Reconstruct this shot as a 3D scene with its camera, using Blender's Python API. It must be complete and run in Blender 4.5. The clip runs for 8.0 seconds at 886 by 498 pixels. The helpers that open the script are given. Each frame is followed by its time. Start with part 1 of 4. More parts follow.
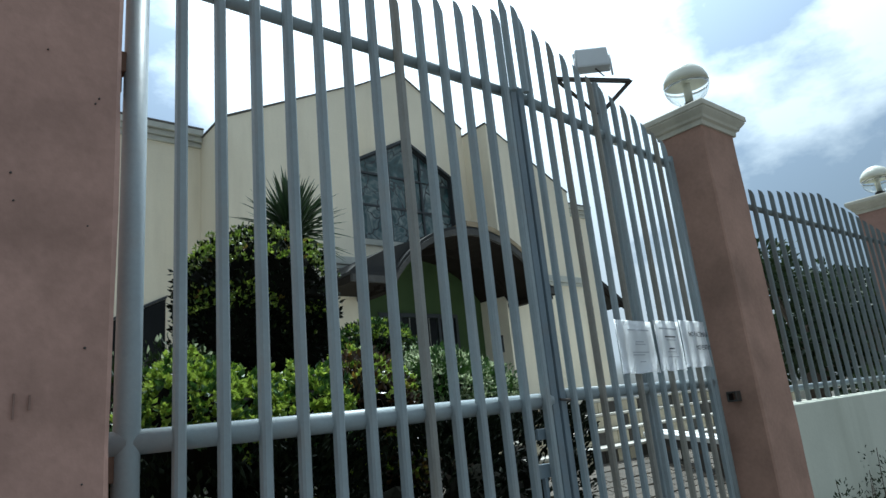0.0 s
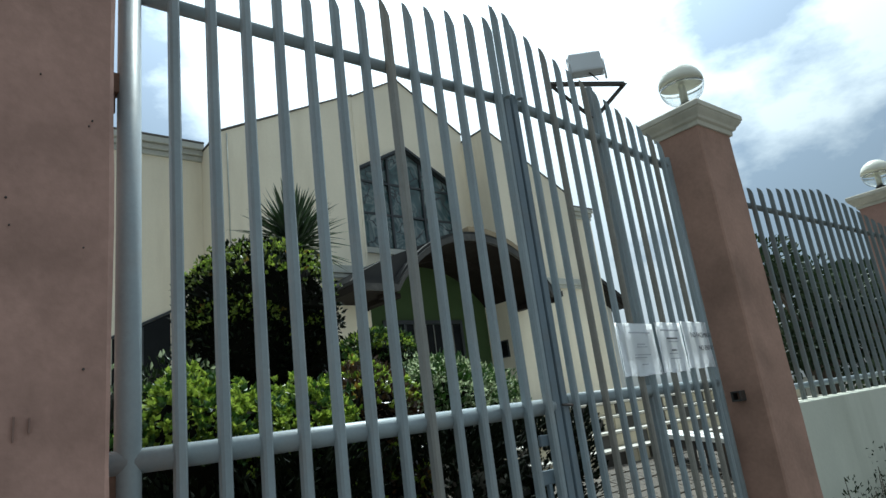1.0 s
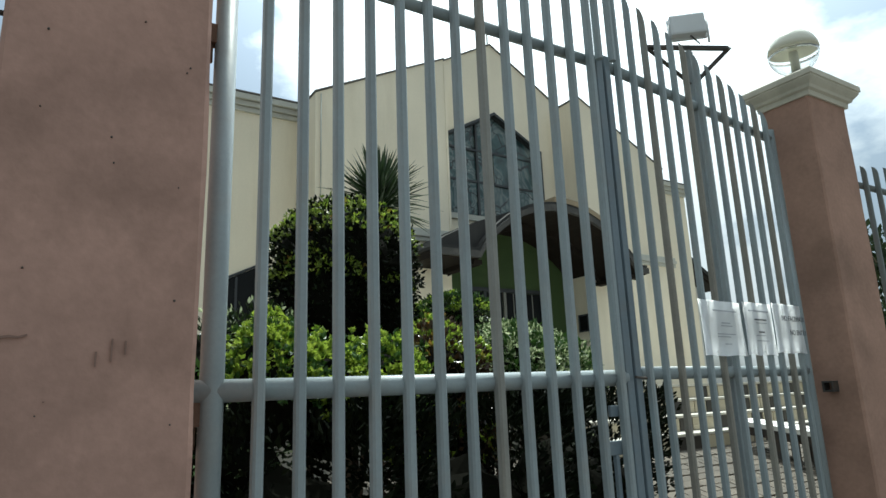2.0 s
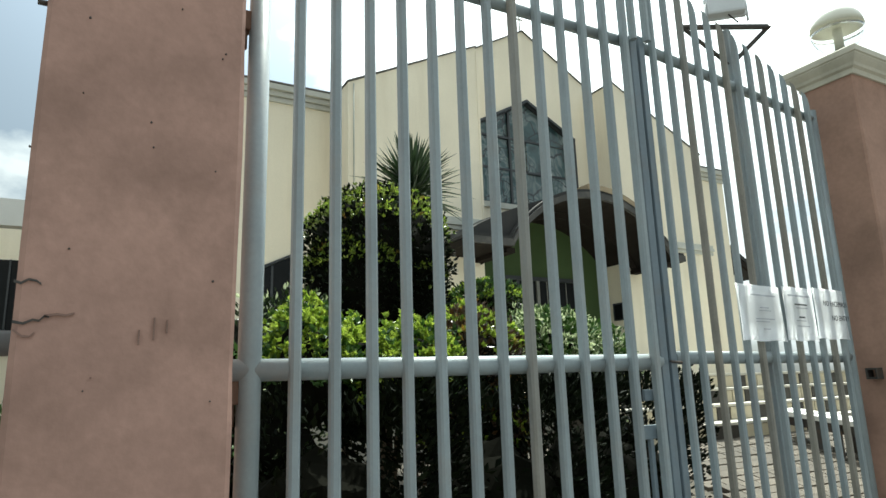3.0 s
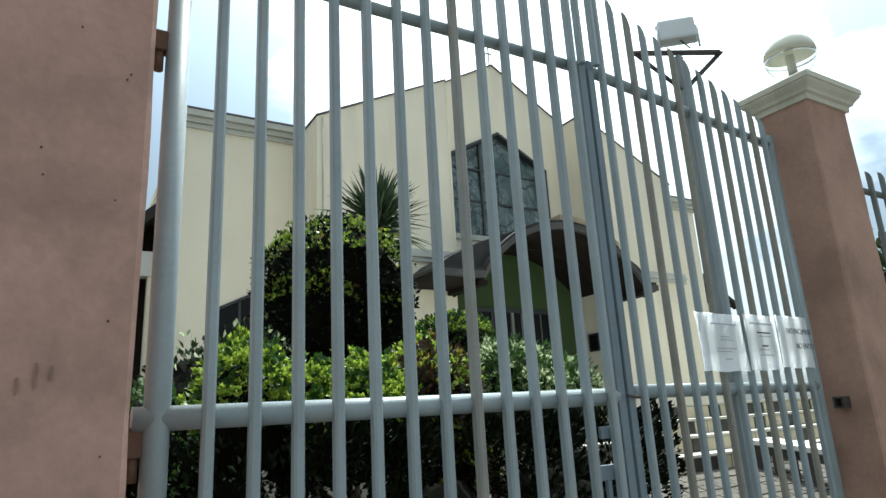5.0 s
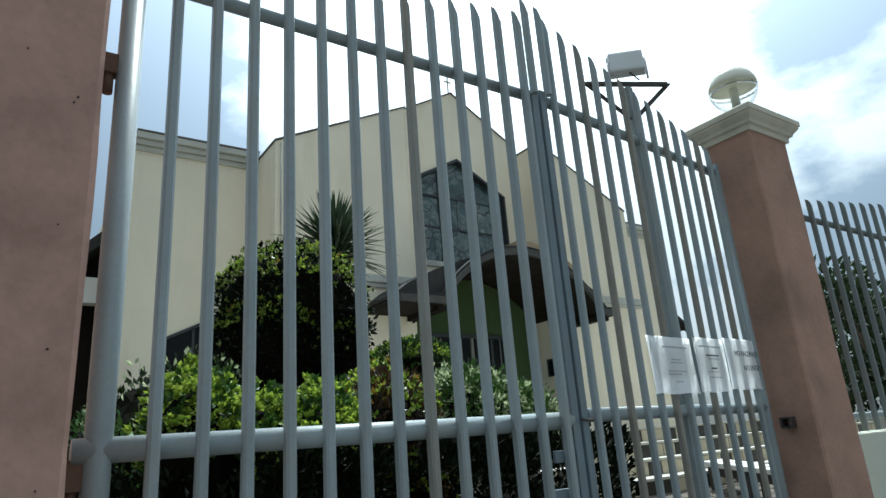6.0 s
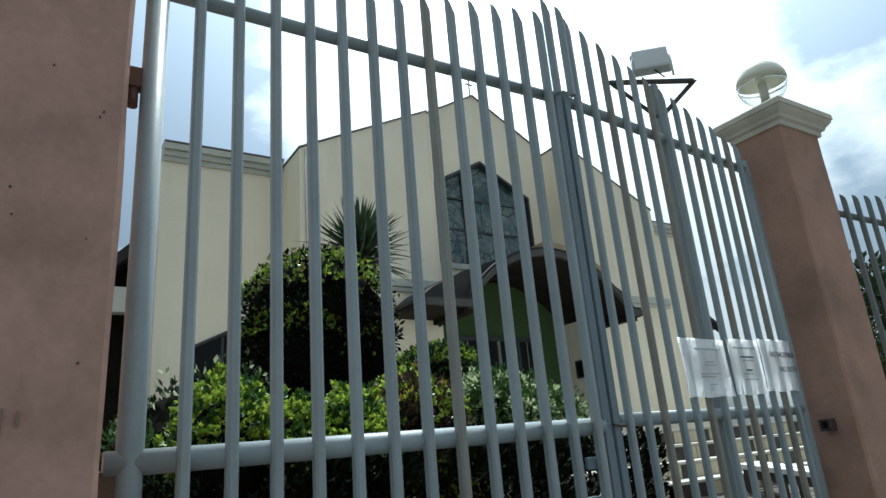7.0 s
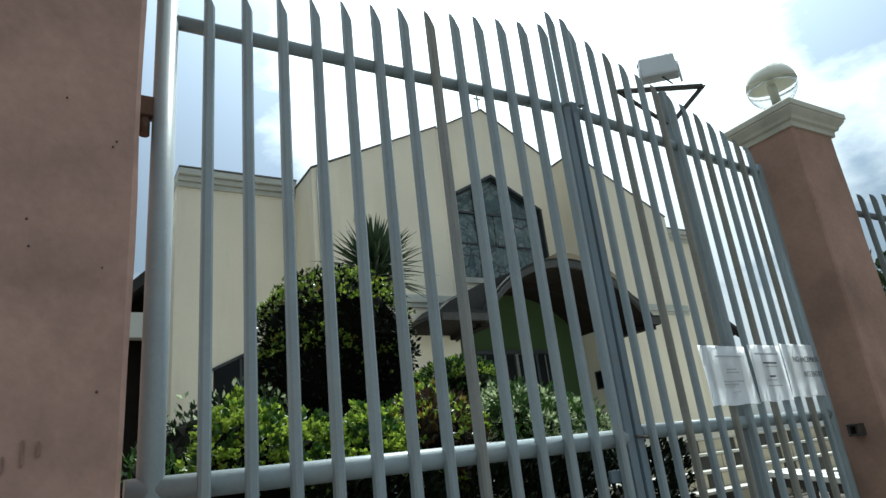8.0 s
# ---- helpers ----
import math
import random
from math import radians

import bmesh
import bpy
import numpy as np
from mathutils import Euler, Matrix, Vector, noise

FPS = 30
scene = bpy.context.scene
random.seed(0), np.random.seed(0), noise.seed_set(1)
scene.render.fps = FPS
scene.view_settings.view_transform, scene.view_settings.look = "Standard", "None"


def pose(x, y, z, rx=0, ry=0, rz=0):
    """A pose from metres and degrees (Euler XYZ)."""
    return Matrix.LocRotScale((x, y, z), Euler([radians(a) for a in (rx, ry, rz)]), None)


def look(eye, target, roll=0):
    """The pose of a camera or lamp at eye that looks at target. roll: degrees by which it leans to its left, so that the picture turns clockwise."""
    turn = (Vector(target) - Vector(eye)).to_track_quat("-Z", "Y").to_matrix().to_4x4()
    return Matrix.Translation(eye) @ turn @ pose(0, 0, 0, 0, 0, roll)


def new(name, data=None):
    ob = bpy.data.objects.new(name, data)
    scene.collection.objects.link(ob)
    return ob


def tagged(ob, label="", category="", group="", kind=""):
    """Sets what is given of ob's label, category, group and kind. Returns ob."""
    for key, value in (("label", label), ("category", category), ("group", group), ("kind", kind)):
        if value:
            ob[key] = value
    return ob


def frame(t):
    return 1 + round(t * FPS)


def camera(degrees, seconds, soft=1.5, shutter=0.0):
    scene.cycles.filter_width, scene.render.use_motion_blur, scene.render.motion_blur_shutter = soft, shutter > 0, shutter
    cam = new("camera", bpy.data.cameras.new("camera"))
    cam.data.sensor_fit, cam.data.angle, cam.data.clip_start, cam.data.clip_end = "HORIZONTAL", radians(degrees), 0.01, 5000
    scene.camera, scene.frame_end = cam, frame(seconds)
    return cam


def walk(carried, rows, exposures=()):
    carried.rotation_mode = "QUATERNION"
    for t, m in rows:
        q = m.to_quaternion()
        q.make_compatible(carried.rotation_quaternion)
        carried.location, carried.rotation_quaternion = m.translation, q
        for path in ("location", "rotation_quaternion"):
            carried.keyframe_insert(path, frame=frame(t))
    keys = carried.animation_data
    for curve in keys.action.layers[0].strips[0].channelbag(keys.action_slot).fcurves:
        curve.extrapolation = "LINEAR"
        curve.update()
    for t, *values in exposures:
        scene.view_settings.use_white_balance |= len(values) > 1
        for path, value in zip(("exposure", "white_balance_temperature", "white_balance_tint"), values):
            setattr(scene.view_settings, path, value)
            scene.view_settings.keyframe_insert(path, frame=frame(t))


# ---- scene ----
cam = camera(69.3, 8.0)
PATH = [
    (0, (-0.419, -1.725, 1.484), (0.838, -0.252, 1.984), -5.7),
    (0.5, (-0.421, -1.748, 1.489), (0.795, -0.234, 1.967), -8.4),
    (1, (-0.406, -1.748, 1.492), (0.841, -0.272, 2.01), -7.3),
    (1.5, (-0.384, -1.751, 1.48), (0.764, -0.186, 1.964), -4.4),
    (3, (-0.384, -1.759, 1.438), (0.57, -0.051, 1.854), -1.8),
    (3.5, (-0.362, -1.73, 1.463), (0.602, -0.031, 1.894), -3.4),
    (4, (-0.304, -1.707, 1.459), (0.57, 0.036, 1.901), -3.6),
    (5.5, (-0.201, -1.725, 1.451), (0.876, -0.135, 2.01), -3.6),
    (6, (-0.203, -1.732, 1.448), (0.897, -0.167, 2.031), -4.3),
    (6.5, (-0.199, -1.719, 1.458), (0.867, -0.121, 2.015), -5.3),
    (7, (-0.195, -1.716, 1.463), (0.84, -0.112, 2.06), -4.8),
    (7.5, (-0.189, -1.702, 1.473), (0.816, -0.082, 2.077), -4.2),
    (8, (-0.19, -1.715, 1.468), (0.803, -0.103, 2.112), -6.5),
]
walk(cam, [(t, look(eye, target, roll)) for t, eye, target, roll in PATH],
     exposures=((0, 0.0, 5400, -2), (0.5, 0.08, 5600, -2), (1.0, -0.03, 5600, -3), (1.5, 0.0, 5700, -3), (2.6, 0.56, 6200, -3), (4.2, 0.87, 6270, -3), (5.3, 0.4, 5720, -3), (6.5, 0.05, 5630, -3), (8.0, 0.1, 5750, -3)))

# ---- world, sun, exposure ----
SUN_AZ, SUN_EL = radians(48), radians(64)
world = bpy.data.worlds.new("world")
scene.world = world
world.use_nodes = True
wt = world.node_tree
wt.nodes.clear()
w_out = wt.nodes.new("ShaderNodeOutputWorld")
w_bg = wt.nodes.new("ShaderNodeBackground")
w_sky = wt.nodes.new("ShaderNodeTexSky")
w_sky.sky_type = "NISHITA"
w_sky.sun_disc = False
w_sky.sun_elevation, w_sky.sun_rotation = SUN_EL, SUN_AZ
w_sky.dust_density = 2.0
w_co = wt.nodes.new("ShaderNodeTexCoord")
w_map = wt.nodes.new("ShaderNodeMapping")
w_map.inputs["Scale"].default_value = (1.0, 1.0, 1.9)
w_map.inputs["Location"].default_value = (0.35, 0.2, 0.1)
w_noise = wt.nodes.new("ShaderNodeTexNoise")
w_noise.inputs["Scale"].default_value = 3.4
w_noise.inputs["Detail"].default_value = 7.0
w_noise.inputs["Roughness"].default_value = 0.56
w_ramp = wt.nodes.new("ShaderNodeValToRGB")
w_ramp.color_ramp.elements[0].position, w_ramp.color_ramp.elements[1].position = 0.43, 0.57
w_mix = wt.nodes.new("ShaderNodeMix")
w_mix.data_type = "RGBA"
w_mix.inputs[7].default_value = (8.2, 8.4, 8.6, 1)
wt.links.new(w_co.outputs["Generated"], w_map.inputs["Vector"])
wt.links.new(w_map.outputs[0], w_noise.inputs["Vector"])


def bank(azimuth, elevation, wide, soft, gain, into):
    """Adds a bank of cloud (or a gap, with a negative gain) round a direction of the sky."""
    az, el = radians(azimuth), radians(elevation)
    dot = wt.nodes.new("ShaderNodeVectorMath")
    dot.operation = "DOT_PRODUCT"
    dot.inputs[1].default_value = (math.sin(az) * math.cos(el), math.cos(az) * math.cos(el), math.sin(el))
    wt.links.new(w_co.outputs["Generated"], dot.inputs[0])
    rng = wt.nodes.new("ShaderNodeMapRange")
    rng.interpolation_type = "SMOOTHSTEP"
    rng.inputs["From Min"].default_value, rng.inputs["From Max"].default_value = math.cos(radians(wide + soft)), math.cos(radians(wide))
    rng.inputs["To Max"].default_value = gain
    wt.links.new(dot.outputs["Value"], rng.inputs["Value"])
    total = wt.nodes.new("ShaderNodeMath")
    total.operation = "ADD"
    wt.links.new(into, total.inputs[0])
    wt.links.new(rng.outputs["Result"], total.inputs[1])
    return total.outputs[0]


cloud = w_noise.outputs["Fac"]
for azimuth, elevation, wide, soft, gain in ((42, 32, 15, 12, 0.25), (3, 31, 6, 12, -0.15), (68, 33, 4.5, 5, -0.25), (74, 23, 3, 5, 0.15)):
    cloud = bank(azimuth, elevation, wide, soft, gain, cloud)
wt.links.new(cloud, w_ramp.inputs[0])
wt.links.new(w_ramp.outputs[0], w_mix.inputs[0])
w_haze = wt.nodes.new("ShaderNodeMix")
w_haze.data_type = "RGBA"
w_haze.inputs[0].default_value = 0.58
w_haze.inputs[7].default_value = (3.9, 4.2, 4.4, 1)
wt.links.new(w_sky.outputs[0], w_haze.inputs[6])
wt.links.new(w_haze.outputs[2], w_mix.inputs[6])
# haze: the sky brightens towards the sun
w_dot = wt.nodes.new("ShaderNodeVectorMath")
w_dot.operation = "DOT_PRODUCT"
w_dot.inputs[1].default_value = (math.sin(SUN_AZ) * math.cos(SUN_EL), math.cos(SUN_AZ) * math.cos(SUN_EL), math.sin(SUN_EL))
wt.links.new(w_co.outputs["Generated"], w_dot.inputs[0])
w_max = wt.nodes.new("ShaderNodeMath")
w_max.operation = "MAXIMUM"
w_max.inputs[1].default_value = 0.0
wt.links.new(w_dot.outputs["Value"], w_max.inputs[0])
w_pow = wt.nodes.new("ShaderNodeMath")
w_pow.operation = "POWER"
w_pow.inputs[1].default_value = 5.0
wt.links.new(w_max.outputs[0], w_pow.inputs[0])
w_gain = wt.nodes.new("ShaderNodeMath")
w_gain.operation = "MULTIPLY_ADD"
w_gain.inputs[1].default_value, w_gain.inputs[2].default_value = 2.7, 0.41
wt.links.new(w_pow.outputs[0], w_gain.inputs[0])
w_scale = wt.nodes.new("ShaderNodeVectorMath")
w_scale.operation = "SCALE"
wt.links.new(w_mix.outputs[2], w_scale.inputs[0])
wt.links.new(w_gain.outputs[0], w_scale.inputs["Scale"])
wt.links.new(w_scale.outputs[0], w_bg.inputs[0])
w_bg.inputs[1].default_value = 0.15
wt.links.new(w_bg.outputs[0], w_out.inputs[0])
sun = new("sun", bpy.data.lights.new("sun", "SUN"))
sun.data.energy, sun.data.angle, sun.data.color = 4.5, radians(0.6), (1.0, 0.95, 0.87)
sun_dir = Vector((math.sin(SUN_AZ) * math.cos(SUN_EL), math.cos(SUN_AZ) * math.cos(SUN_EL), math.sin(SUN_EL)))
sun.matrix_world = look(tuple(sun_dir * 60), (0, 0, 0))


# ---- materials ----
def material(name, colour, rough=0.7, metal=0.0, vary=0.25, scale=6.0, grain=60.0, bump=0.2, stain=None, stain_amount=0.5,
             stain_scale=1.5, per_object=0.0, per_island=0.0, streaks=False, spec=0.5):
    """Principled surface: base colour with coarse and fine variation, optional stains or vertical streaks, and bump."""
    m = bpy.data.materials.new(name)
    m.use_nodes = True
    nt = m.node_tree
    b = nt.nodes["Principled BSDF"]
    b.inputs["Roughness"].default_value, b.inputs["Metallic"].default_value = rough, metal
    b.inputs["Specular IOR Level"].default_value = spec
    co = nt.nodes.new("ShaderNodeTexCoord")
    geo = nt.nodes.new("ShaderNodeNewGeometry")
    where = geo.outputs["Position"]
    big = nt.nodes.new("ShaderNodeTexNoise")
    big.inputs["Scale"].default_value, big.inputs["Detail"].default_value = scale, 6
    fine = nt.nodes.new("ShaderNodeTexNoise")
    fine.inputs["Scale"].default_value, fine.inputs["Detail"].default_value = grain, 4
    nt.links.new(where, big.inputs["Vector"])
    nt.links.new(where, fine.inputs["Vector"])
    add = nt.nodes.new("ShaderNodeMath")
    add.operation = "MULTIPLY_ADD"
    nt.links.new(fine.outputs["Fac"], add.inputs[0])
    add.inputs[1].default_value = 0.4
    nt.links.new(big.outputs["Fac"], add.inputs[2])
    rng = nt.nodes.new("ShaderNodeMapRange")
    rng.inputs["From Min"].default_value, rng.inputs["From Max"].default_value = 0.35, 1.05
    rng.inputs["To Min"].default_value, rng.inputs["To Max"].default_value = 1 - vary, 1 + vary
    nt.links.new(add.outputs[0], rng.inputs["Value"])
    value = rng.outputs["Result"]
    for socket, amount, on in ((geo.outputs["Random Per Island"], per_island, per_island > 0),):
        if on:
            r = nt.nodes.new("ShaderNodeMapRange")
            r.inputs["To Min"].default_value, r.inputs["To Max"].default_value = 1 - amount, 1 + amount
            nt.links.new(socket, r.inputs["Value"])
            mul = nt.nodes.new("ShaderNodeMath")
            mul.operation = "MULTIPLY"
            nt.links.new(value, mul.inputs[0])
            nt.links.new(r.outputs["Result"], mul.inputs[1])
            value = mul.outputs[0]
    if per_object:
        info = nt.nodes.new("ShaderNodeObjectInfo")
        r = nt.nodes.new("ShaderNodeMapRange")
        r.inputs["To Min"].default_value, r.inputs["To Max"].default_value = 1 - per_object, 1 + per_object
        nt.links.new(info.outputs["Random"], r.inputs["Value"])
        mul = nt.nodes.new("ShaderNodeMath")
        mul.operation = "MULTIPLY"
        nt.links.new(value, mul.inputs[0])
        nt.links.new(r.outputs["Result"], mul.inputs[1])
        value = mul.outputs[0]
    tint = nt.nodes.new("ShaderNodeVectorMath")
    tint.operation = "SCALE"
    tint.inputs[0].default_value = colour
    nt.links.new(value, tint.inputs["Scale"])
    colour_out = tint.outputs[0]
    if stain:
        mp = nt.nodes.new("ShaderNodeMapping")
        mp.inputs["Scale"].default_value = (1, 1, 0.12) if streaks else (1, 1, 1)
        nt.links.new(where, mp.inputs["Vector"])
        sn = nt.nodes.new("ShaderNodeTexNoise")
        sn.inputs["Scale"].default_value, sn.inputs["Detail"].default_value, sn.inputs["Roughness"].default_value = stain_scale, 8, 0.62
        nt.links.new(mp.outputs[0], sn.inputs["Vector"])
        ramp = nt.nodes.new("ShaderNodeValToRGB")
        ramp.color_ramp.elements[0].position, ramp.color_ramp.elements[1].position = 0.5, 0.72
        nt.links.new(sn.outputs["Fac"], ramp.inputs[0])
        amt = nt.nodes.new("ShaderNodeMath")
        amt.operation = "MULTIPLY"
        amt.inputs[1].default_value = stain_amount
        nt.links.new(ramp.outputs[0], amt.inputs[0])
        mix = nt.nodes.new("ShaderNodeMix")
        mix.data_type = "RGBA"
        nt.links.new(amt.outputs[0], mix.inputs[0])
        nt.links.new(colour_out, mix.inputs[6])
        mix.inputs[7].default_value = (*stain, 1)
        colour_out = mix.outputs[2]
    nt.links.new(colour_out, b.inputs["Base Color"])
    if bump:
        bp = nt.nodes.new("ShaderNodeBump")
        bp.inputs["Strength"].default_value, bp.inputs["Distance"].default_value = bump, 0.01
        nt.links.new(add.outputs[0], bp.inputs["Height"])
        nt.links.new(bp.outputs[0], b.inputs["Normal"])
    return m


def leaf_material(name, low, high, rough=0.42, through_light=0.35, spec=0.5):
    """Leaves: a colour per leaf between two greens, some light coming through."""
    m = bpy.data.materials.new(name)
    m.use_nodes = True
    nt = m.node_tree
    b = nt.nodes["Principled BSDF"]
    b.inputs["Roughness"].default_value = rough
    b.inputs["Specular IOR Level"].default_value = spec
    geo = nt.nodes.new("ShaderNodeNewGeometry")
    ramp = nt.nodes.new("ShaderNodeMix")
    ramp.data_type = "RGBA"
    ramp.inputs[6].default_value, ramp.inputs[7].default_value = (*low, 1), (*high, 1)
    nt.links.new(geo.outputs["Random Per Island"], ramp.inputs[0])
    nt.links.new(ramp.outputs[2], b.inputs["Base Color"])
    tr = nt.nodes.new("ShaderNodeBsdfTranslucent")
    nt.links.new(ramp.outputs[2], tr.inputs["Color"])
    mix = nt.nodes.new("ShaderNodeMixShader")
    mix.inputs[0].default_value = through_light
    nt.links.new(b.outputs[0], mix.inputs[1])
    nt.links.new(tr.outputs[0], mix.inputs[2])
    nt.links.new(mix.outputs[0], nt.nodes["Material Output"].inputs["Surface"])
    return m


def glass_material(name, colour, rough=0.05):
    m = bpy.data.materials.new(name)
    m.use_nodes = True
    b = m.node_tree.nodes["Principled BSDF"]
    b.inputs["Base Color"].default_value = (*colour, 1)
    b.inputs["Roughness"].default_value = rough
    b.inputs["Transmission Weight"].default_value = 1.0
    b.inputs["IOR"].default_value = 1.45
    return m


def leaded_material(name):
    """Dark leaded glass with pale curling shapes, thin lead lines and a sheen."""
    m = bpy.data.materials.new(name)
    m.use_nodes = True
    nt = m.node_tree
    b = nt.nodes["Principled BSDF"]
    b.inputs["Roughness"].default_value = 0.16
    b.inputs["Specular IOR Level"].default_value = 0.6
    geo = nt.nodes.new("ShaderNodeNewGeometry")
    curl = nt.nodes.new("ShaderNodeTexNoise")
    curl.inputs["Scale"].default_value, curl.inputs["Detail"].default_value = 0.95, 2.0
    curl.inputs["Distortion"].default_value = 3.4
    nt.links.new(geo.outputs["Position"], curl.inputs["Vector"])
    ramp = nt.nodes.new("ShaderNodeValToRGB")
    e = ramp.color_ramp.elements
    e[0].position, e[0].color = 0.34, (0.035, 0.06, 0.065, 1)
    e[1].position, e[1].color = 0.74, (0.30, 0.34, 0.33, 1)
    for at, colour in ((0.46, (0.055, 0.105, 0.11, 1)), (0.53, (0.16, 0.20, 0.20, 1)), (0.60, (0.07, 0.11, 0.115, 1))):
        q = e.new(at)
        q.color = colour
    nt.links.new(curl.outputs["Fac"], ramp.inputs[0])
    cells = nt.nodes.new("ShaderNodeTexVoronoi")
    cells.feature = "DISTANCE_TO_EDGE"
    cells.inputs["Scale"].default_value = 1.5
    warp = nt.nodes.new("ShaderNodeVectorMath")
    warp.operation = "MULTIPLY_ADD"
    warp.inputs[1].default_value = (0.35, 0.35, 0.35)
    nt.links.new(curl.outputs["Color"], warp.inputs[0])
    nt.links.new(geo.outputs["Position"], warp.inputs[2])
    nt.links.new(warp.outputs[0], cells.inputs["Vector"])
    lead = nt.nodes.new("ShaderNodeMapRange")
    lead.inputs["From Min"].default_value, lead.inputs["From Max"].default_value = 0.010, 0.026
    nt.links.new(cells.outputs["Distance"], lead.inputs["Value"])
    mix = nt.nodes.new("ShaderNodeMix")
    mix.data_type = "RGBA"
    mix.inputs[6].default_value = (0.03, 0.035, 0.04, 1)
    nt.links.new(lead.outputs["Result"], mix.inputs[0])
    nt.links.new(ramp.outputs[0], mix.inputs[7])
    nt.links.new(mix.outputs[2], b.inputs["Base Color"])
    bp = nt.nodes.new("ShaderNodeBump")
    bp.inputs["Strength"].default_value, bp.inputs["Distance"].default_value = 0.35, 0.02
    nt.links.new(curl.outputs["Fac"], bp.inputs["Height"])
    nt.links.new(bp.outputs[0], b.inputs["Normal"])
    return m


GATE = material("gate_paint", (0.275, 0.315, 0.33), 0.46, 0.0, 0.16, 5, 90, 0.12, stain=(0.30, 0.27, 0.23), stain_amount=0.35, stain_scale=6, per_object=0.05)
STILE = material("stile_paint", (0.16, 0.20, 0.23), 0.4, 0.0, 0.18, 5, 90, 0.12, stain=(0.2, 0.17, 0.14), stain_amount=0.35, stain_scale=6)
RUSTY = material("rusty_paint", (0.25, 0.232, 0.197), 0.6, 0.0, 0.25, 7, 90, 0.2, stain=(0.26, 0.295, 0.31), stain_amount=0.95, stain_scale=2.6, streaks=True, per_object=0.12)
FENCE = material("fence_paint", (0.15, 0.17, 0.17), 0.5, 0.0, 0.2, 5, 90, 0.12, stain=(0.16, 0.12, 0.09), stain_amount=0.4, stain_scale=6)
IRON = material("dark_iron", (0.07, 0.065, 0.06), 0.6, 0.3, 0.25, 8, 80, 0.2, stain=(0.16, 0.09, 0.05), stain_amount=0.6, stain_scale=9)
SCRATCH = material("scratched_plaster", (0.24, 0.15, 0.12), 0.9, 0, 0.25, 9, 60, 0.3)
RUST = material("rust", (0.16, 0.09, 0.06), 0.8, 0.2, 0.3, 12, 90, 0.35)
PINK = material("pink_plaster", (0.425, 0.262, 0.212), 0.85, 0, 0.24, 3.2, 45, 0.35, stain=(0.25, 0.155, 0.122), stain_amount=0.75, stain_scale=3.0, spec=0.25)
BROWN = material("weathered_pink_plaster", (0.40, 0.245, 0.185), 0.85, 0, 0.26, 3.2, 45, 0.35, stain=(0.23, 0.145, 0.108), stain_amount=0.75, stain_scale=2.6, spec=0.25)
PATCH = material("patched_plaster", (0.46, 0.27, 0.215), 0.85, 0, 0.12, 9, 60, 0.35, stain=(0.36, 0.2, 0.16), stain_amount=0.5, stain_scale=7, spec=0.25)
CAPSTONE = material("cap_plaster", (0.60, 0.56, 0.46), 0.8, 0, 0.12, 5, 60, 0.2, stain=(0.30, 0.28, 0.22), stain_amount=0.45, stain_scale=4)
CREAM = material("cream_wall", (0.86, 0.785, 0.63), 0.85, 0, 0.07, 0.8, 30, 0.15, stain=(0.52, 0.44, 0.31), stain_amount=0.3, stain_scale=1.6, streaks=True, spec=0.2)
MOULD = material("moulding_paint", (0.52, 0.52, 0.47), 0.8, 0, 0.1, 2, 40, 0.15, stain=(0.30, 0.30, 0.27), stain_amount=0.45, stain_scale=3)
COPING = material("dark_coping", (0.13, 0.12, 0.11), 0.8, 0, 0.2, 3, 40, 0.2)
GREEN = material("green_wall", (0.05, 0.085, 0.026), 0.8, 0, 0.12, 1.2, 40, 0.12, stain=(0.065, 0.10, 0.035), stain_amount=0.4)
ROOF = material("dark_roof", (0.024, 0.023, 0.022), 0.75, 0, 0.25, 2, 30, 0.2, stain=(0.045, 0.04, 0.034), stain_amount=0.5, stain_scale=3, streaks=True)
# near-black brown: shade under canopy and gallery put into the colour
SOFFIT = material("shaded_brown", (0.018, 0.014, 0.011), 0.8, 0, 0.25, 4, 40, 0.15, spec=0.15)
TAN = material("mossy_fascia", (0.34, 0.27, 0.18), 0.85, 0, 0.2, 3, 50, 0.25, stain=(0.14, 0.13, 0.07), stain_amount=0.7, stain_scale=3)
EDGE = material("canopy_edge", (0.06, 0.058, 0.055), 0.8, 0, 0.2, 3, 40, 0.15, stain=(0.14, 0.13, 0.12), stain_amount=0.6, stain_scale=4)
FRAME = material("window_frame", (0.05, 0.055, 0.06), 0.5, 0.3, 0.2, 6, 60, 0.1)
PANE = leaded_material("leaded_glass")
DARKGLASS = material("dark_window", (0.009, 0.010, 0.011), 0.35, 0, 0.3, 3, 20, 0.05, spec=0.14)
WHITE = material("white_paint", (0.72, 0.71, 0.67), 0.7, 0, 0.08, 3, 40, 0.12, stain=(0.45, 0.43, 0.38), stain_amount=0.3)
DOORW = material("door_paint", (0.22, 0.22, 0.20), 0.5, 0, 0.1, 4, 50, 0.1)
TILE = material("cream_tile", (0.47, 0.415, 0.30), 0.4, 0, 0.1, 3, 50, 0.08, per_object=0.08)
DARKTILE = material("dark_tile", (0.03, 0.026, 0.022), 0.4, 0, 0.2, 3, 50, 0.08, per_object=0.2)
TREAD = material("pale_tread", (0.50, 0.47, 0.40), 0.55, 0, 0.1, 4, 50, 0.1, stain=(0.45, 0.42, 0.36), stain_amount=0.4)
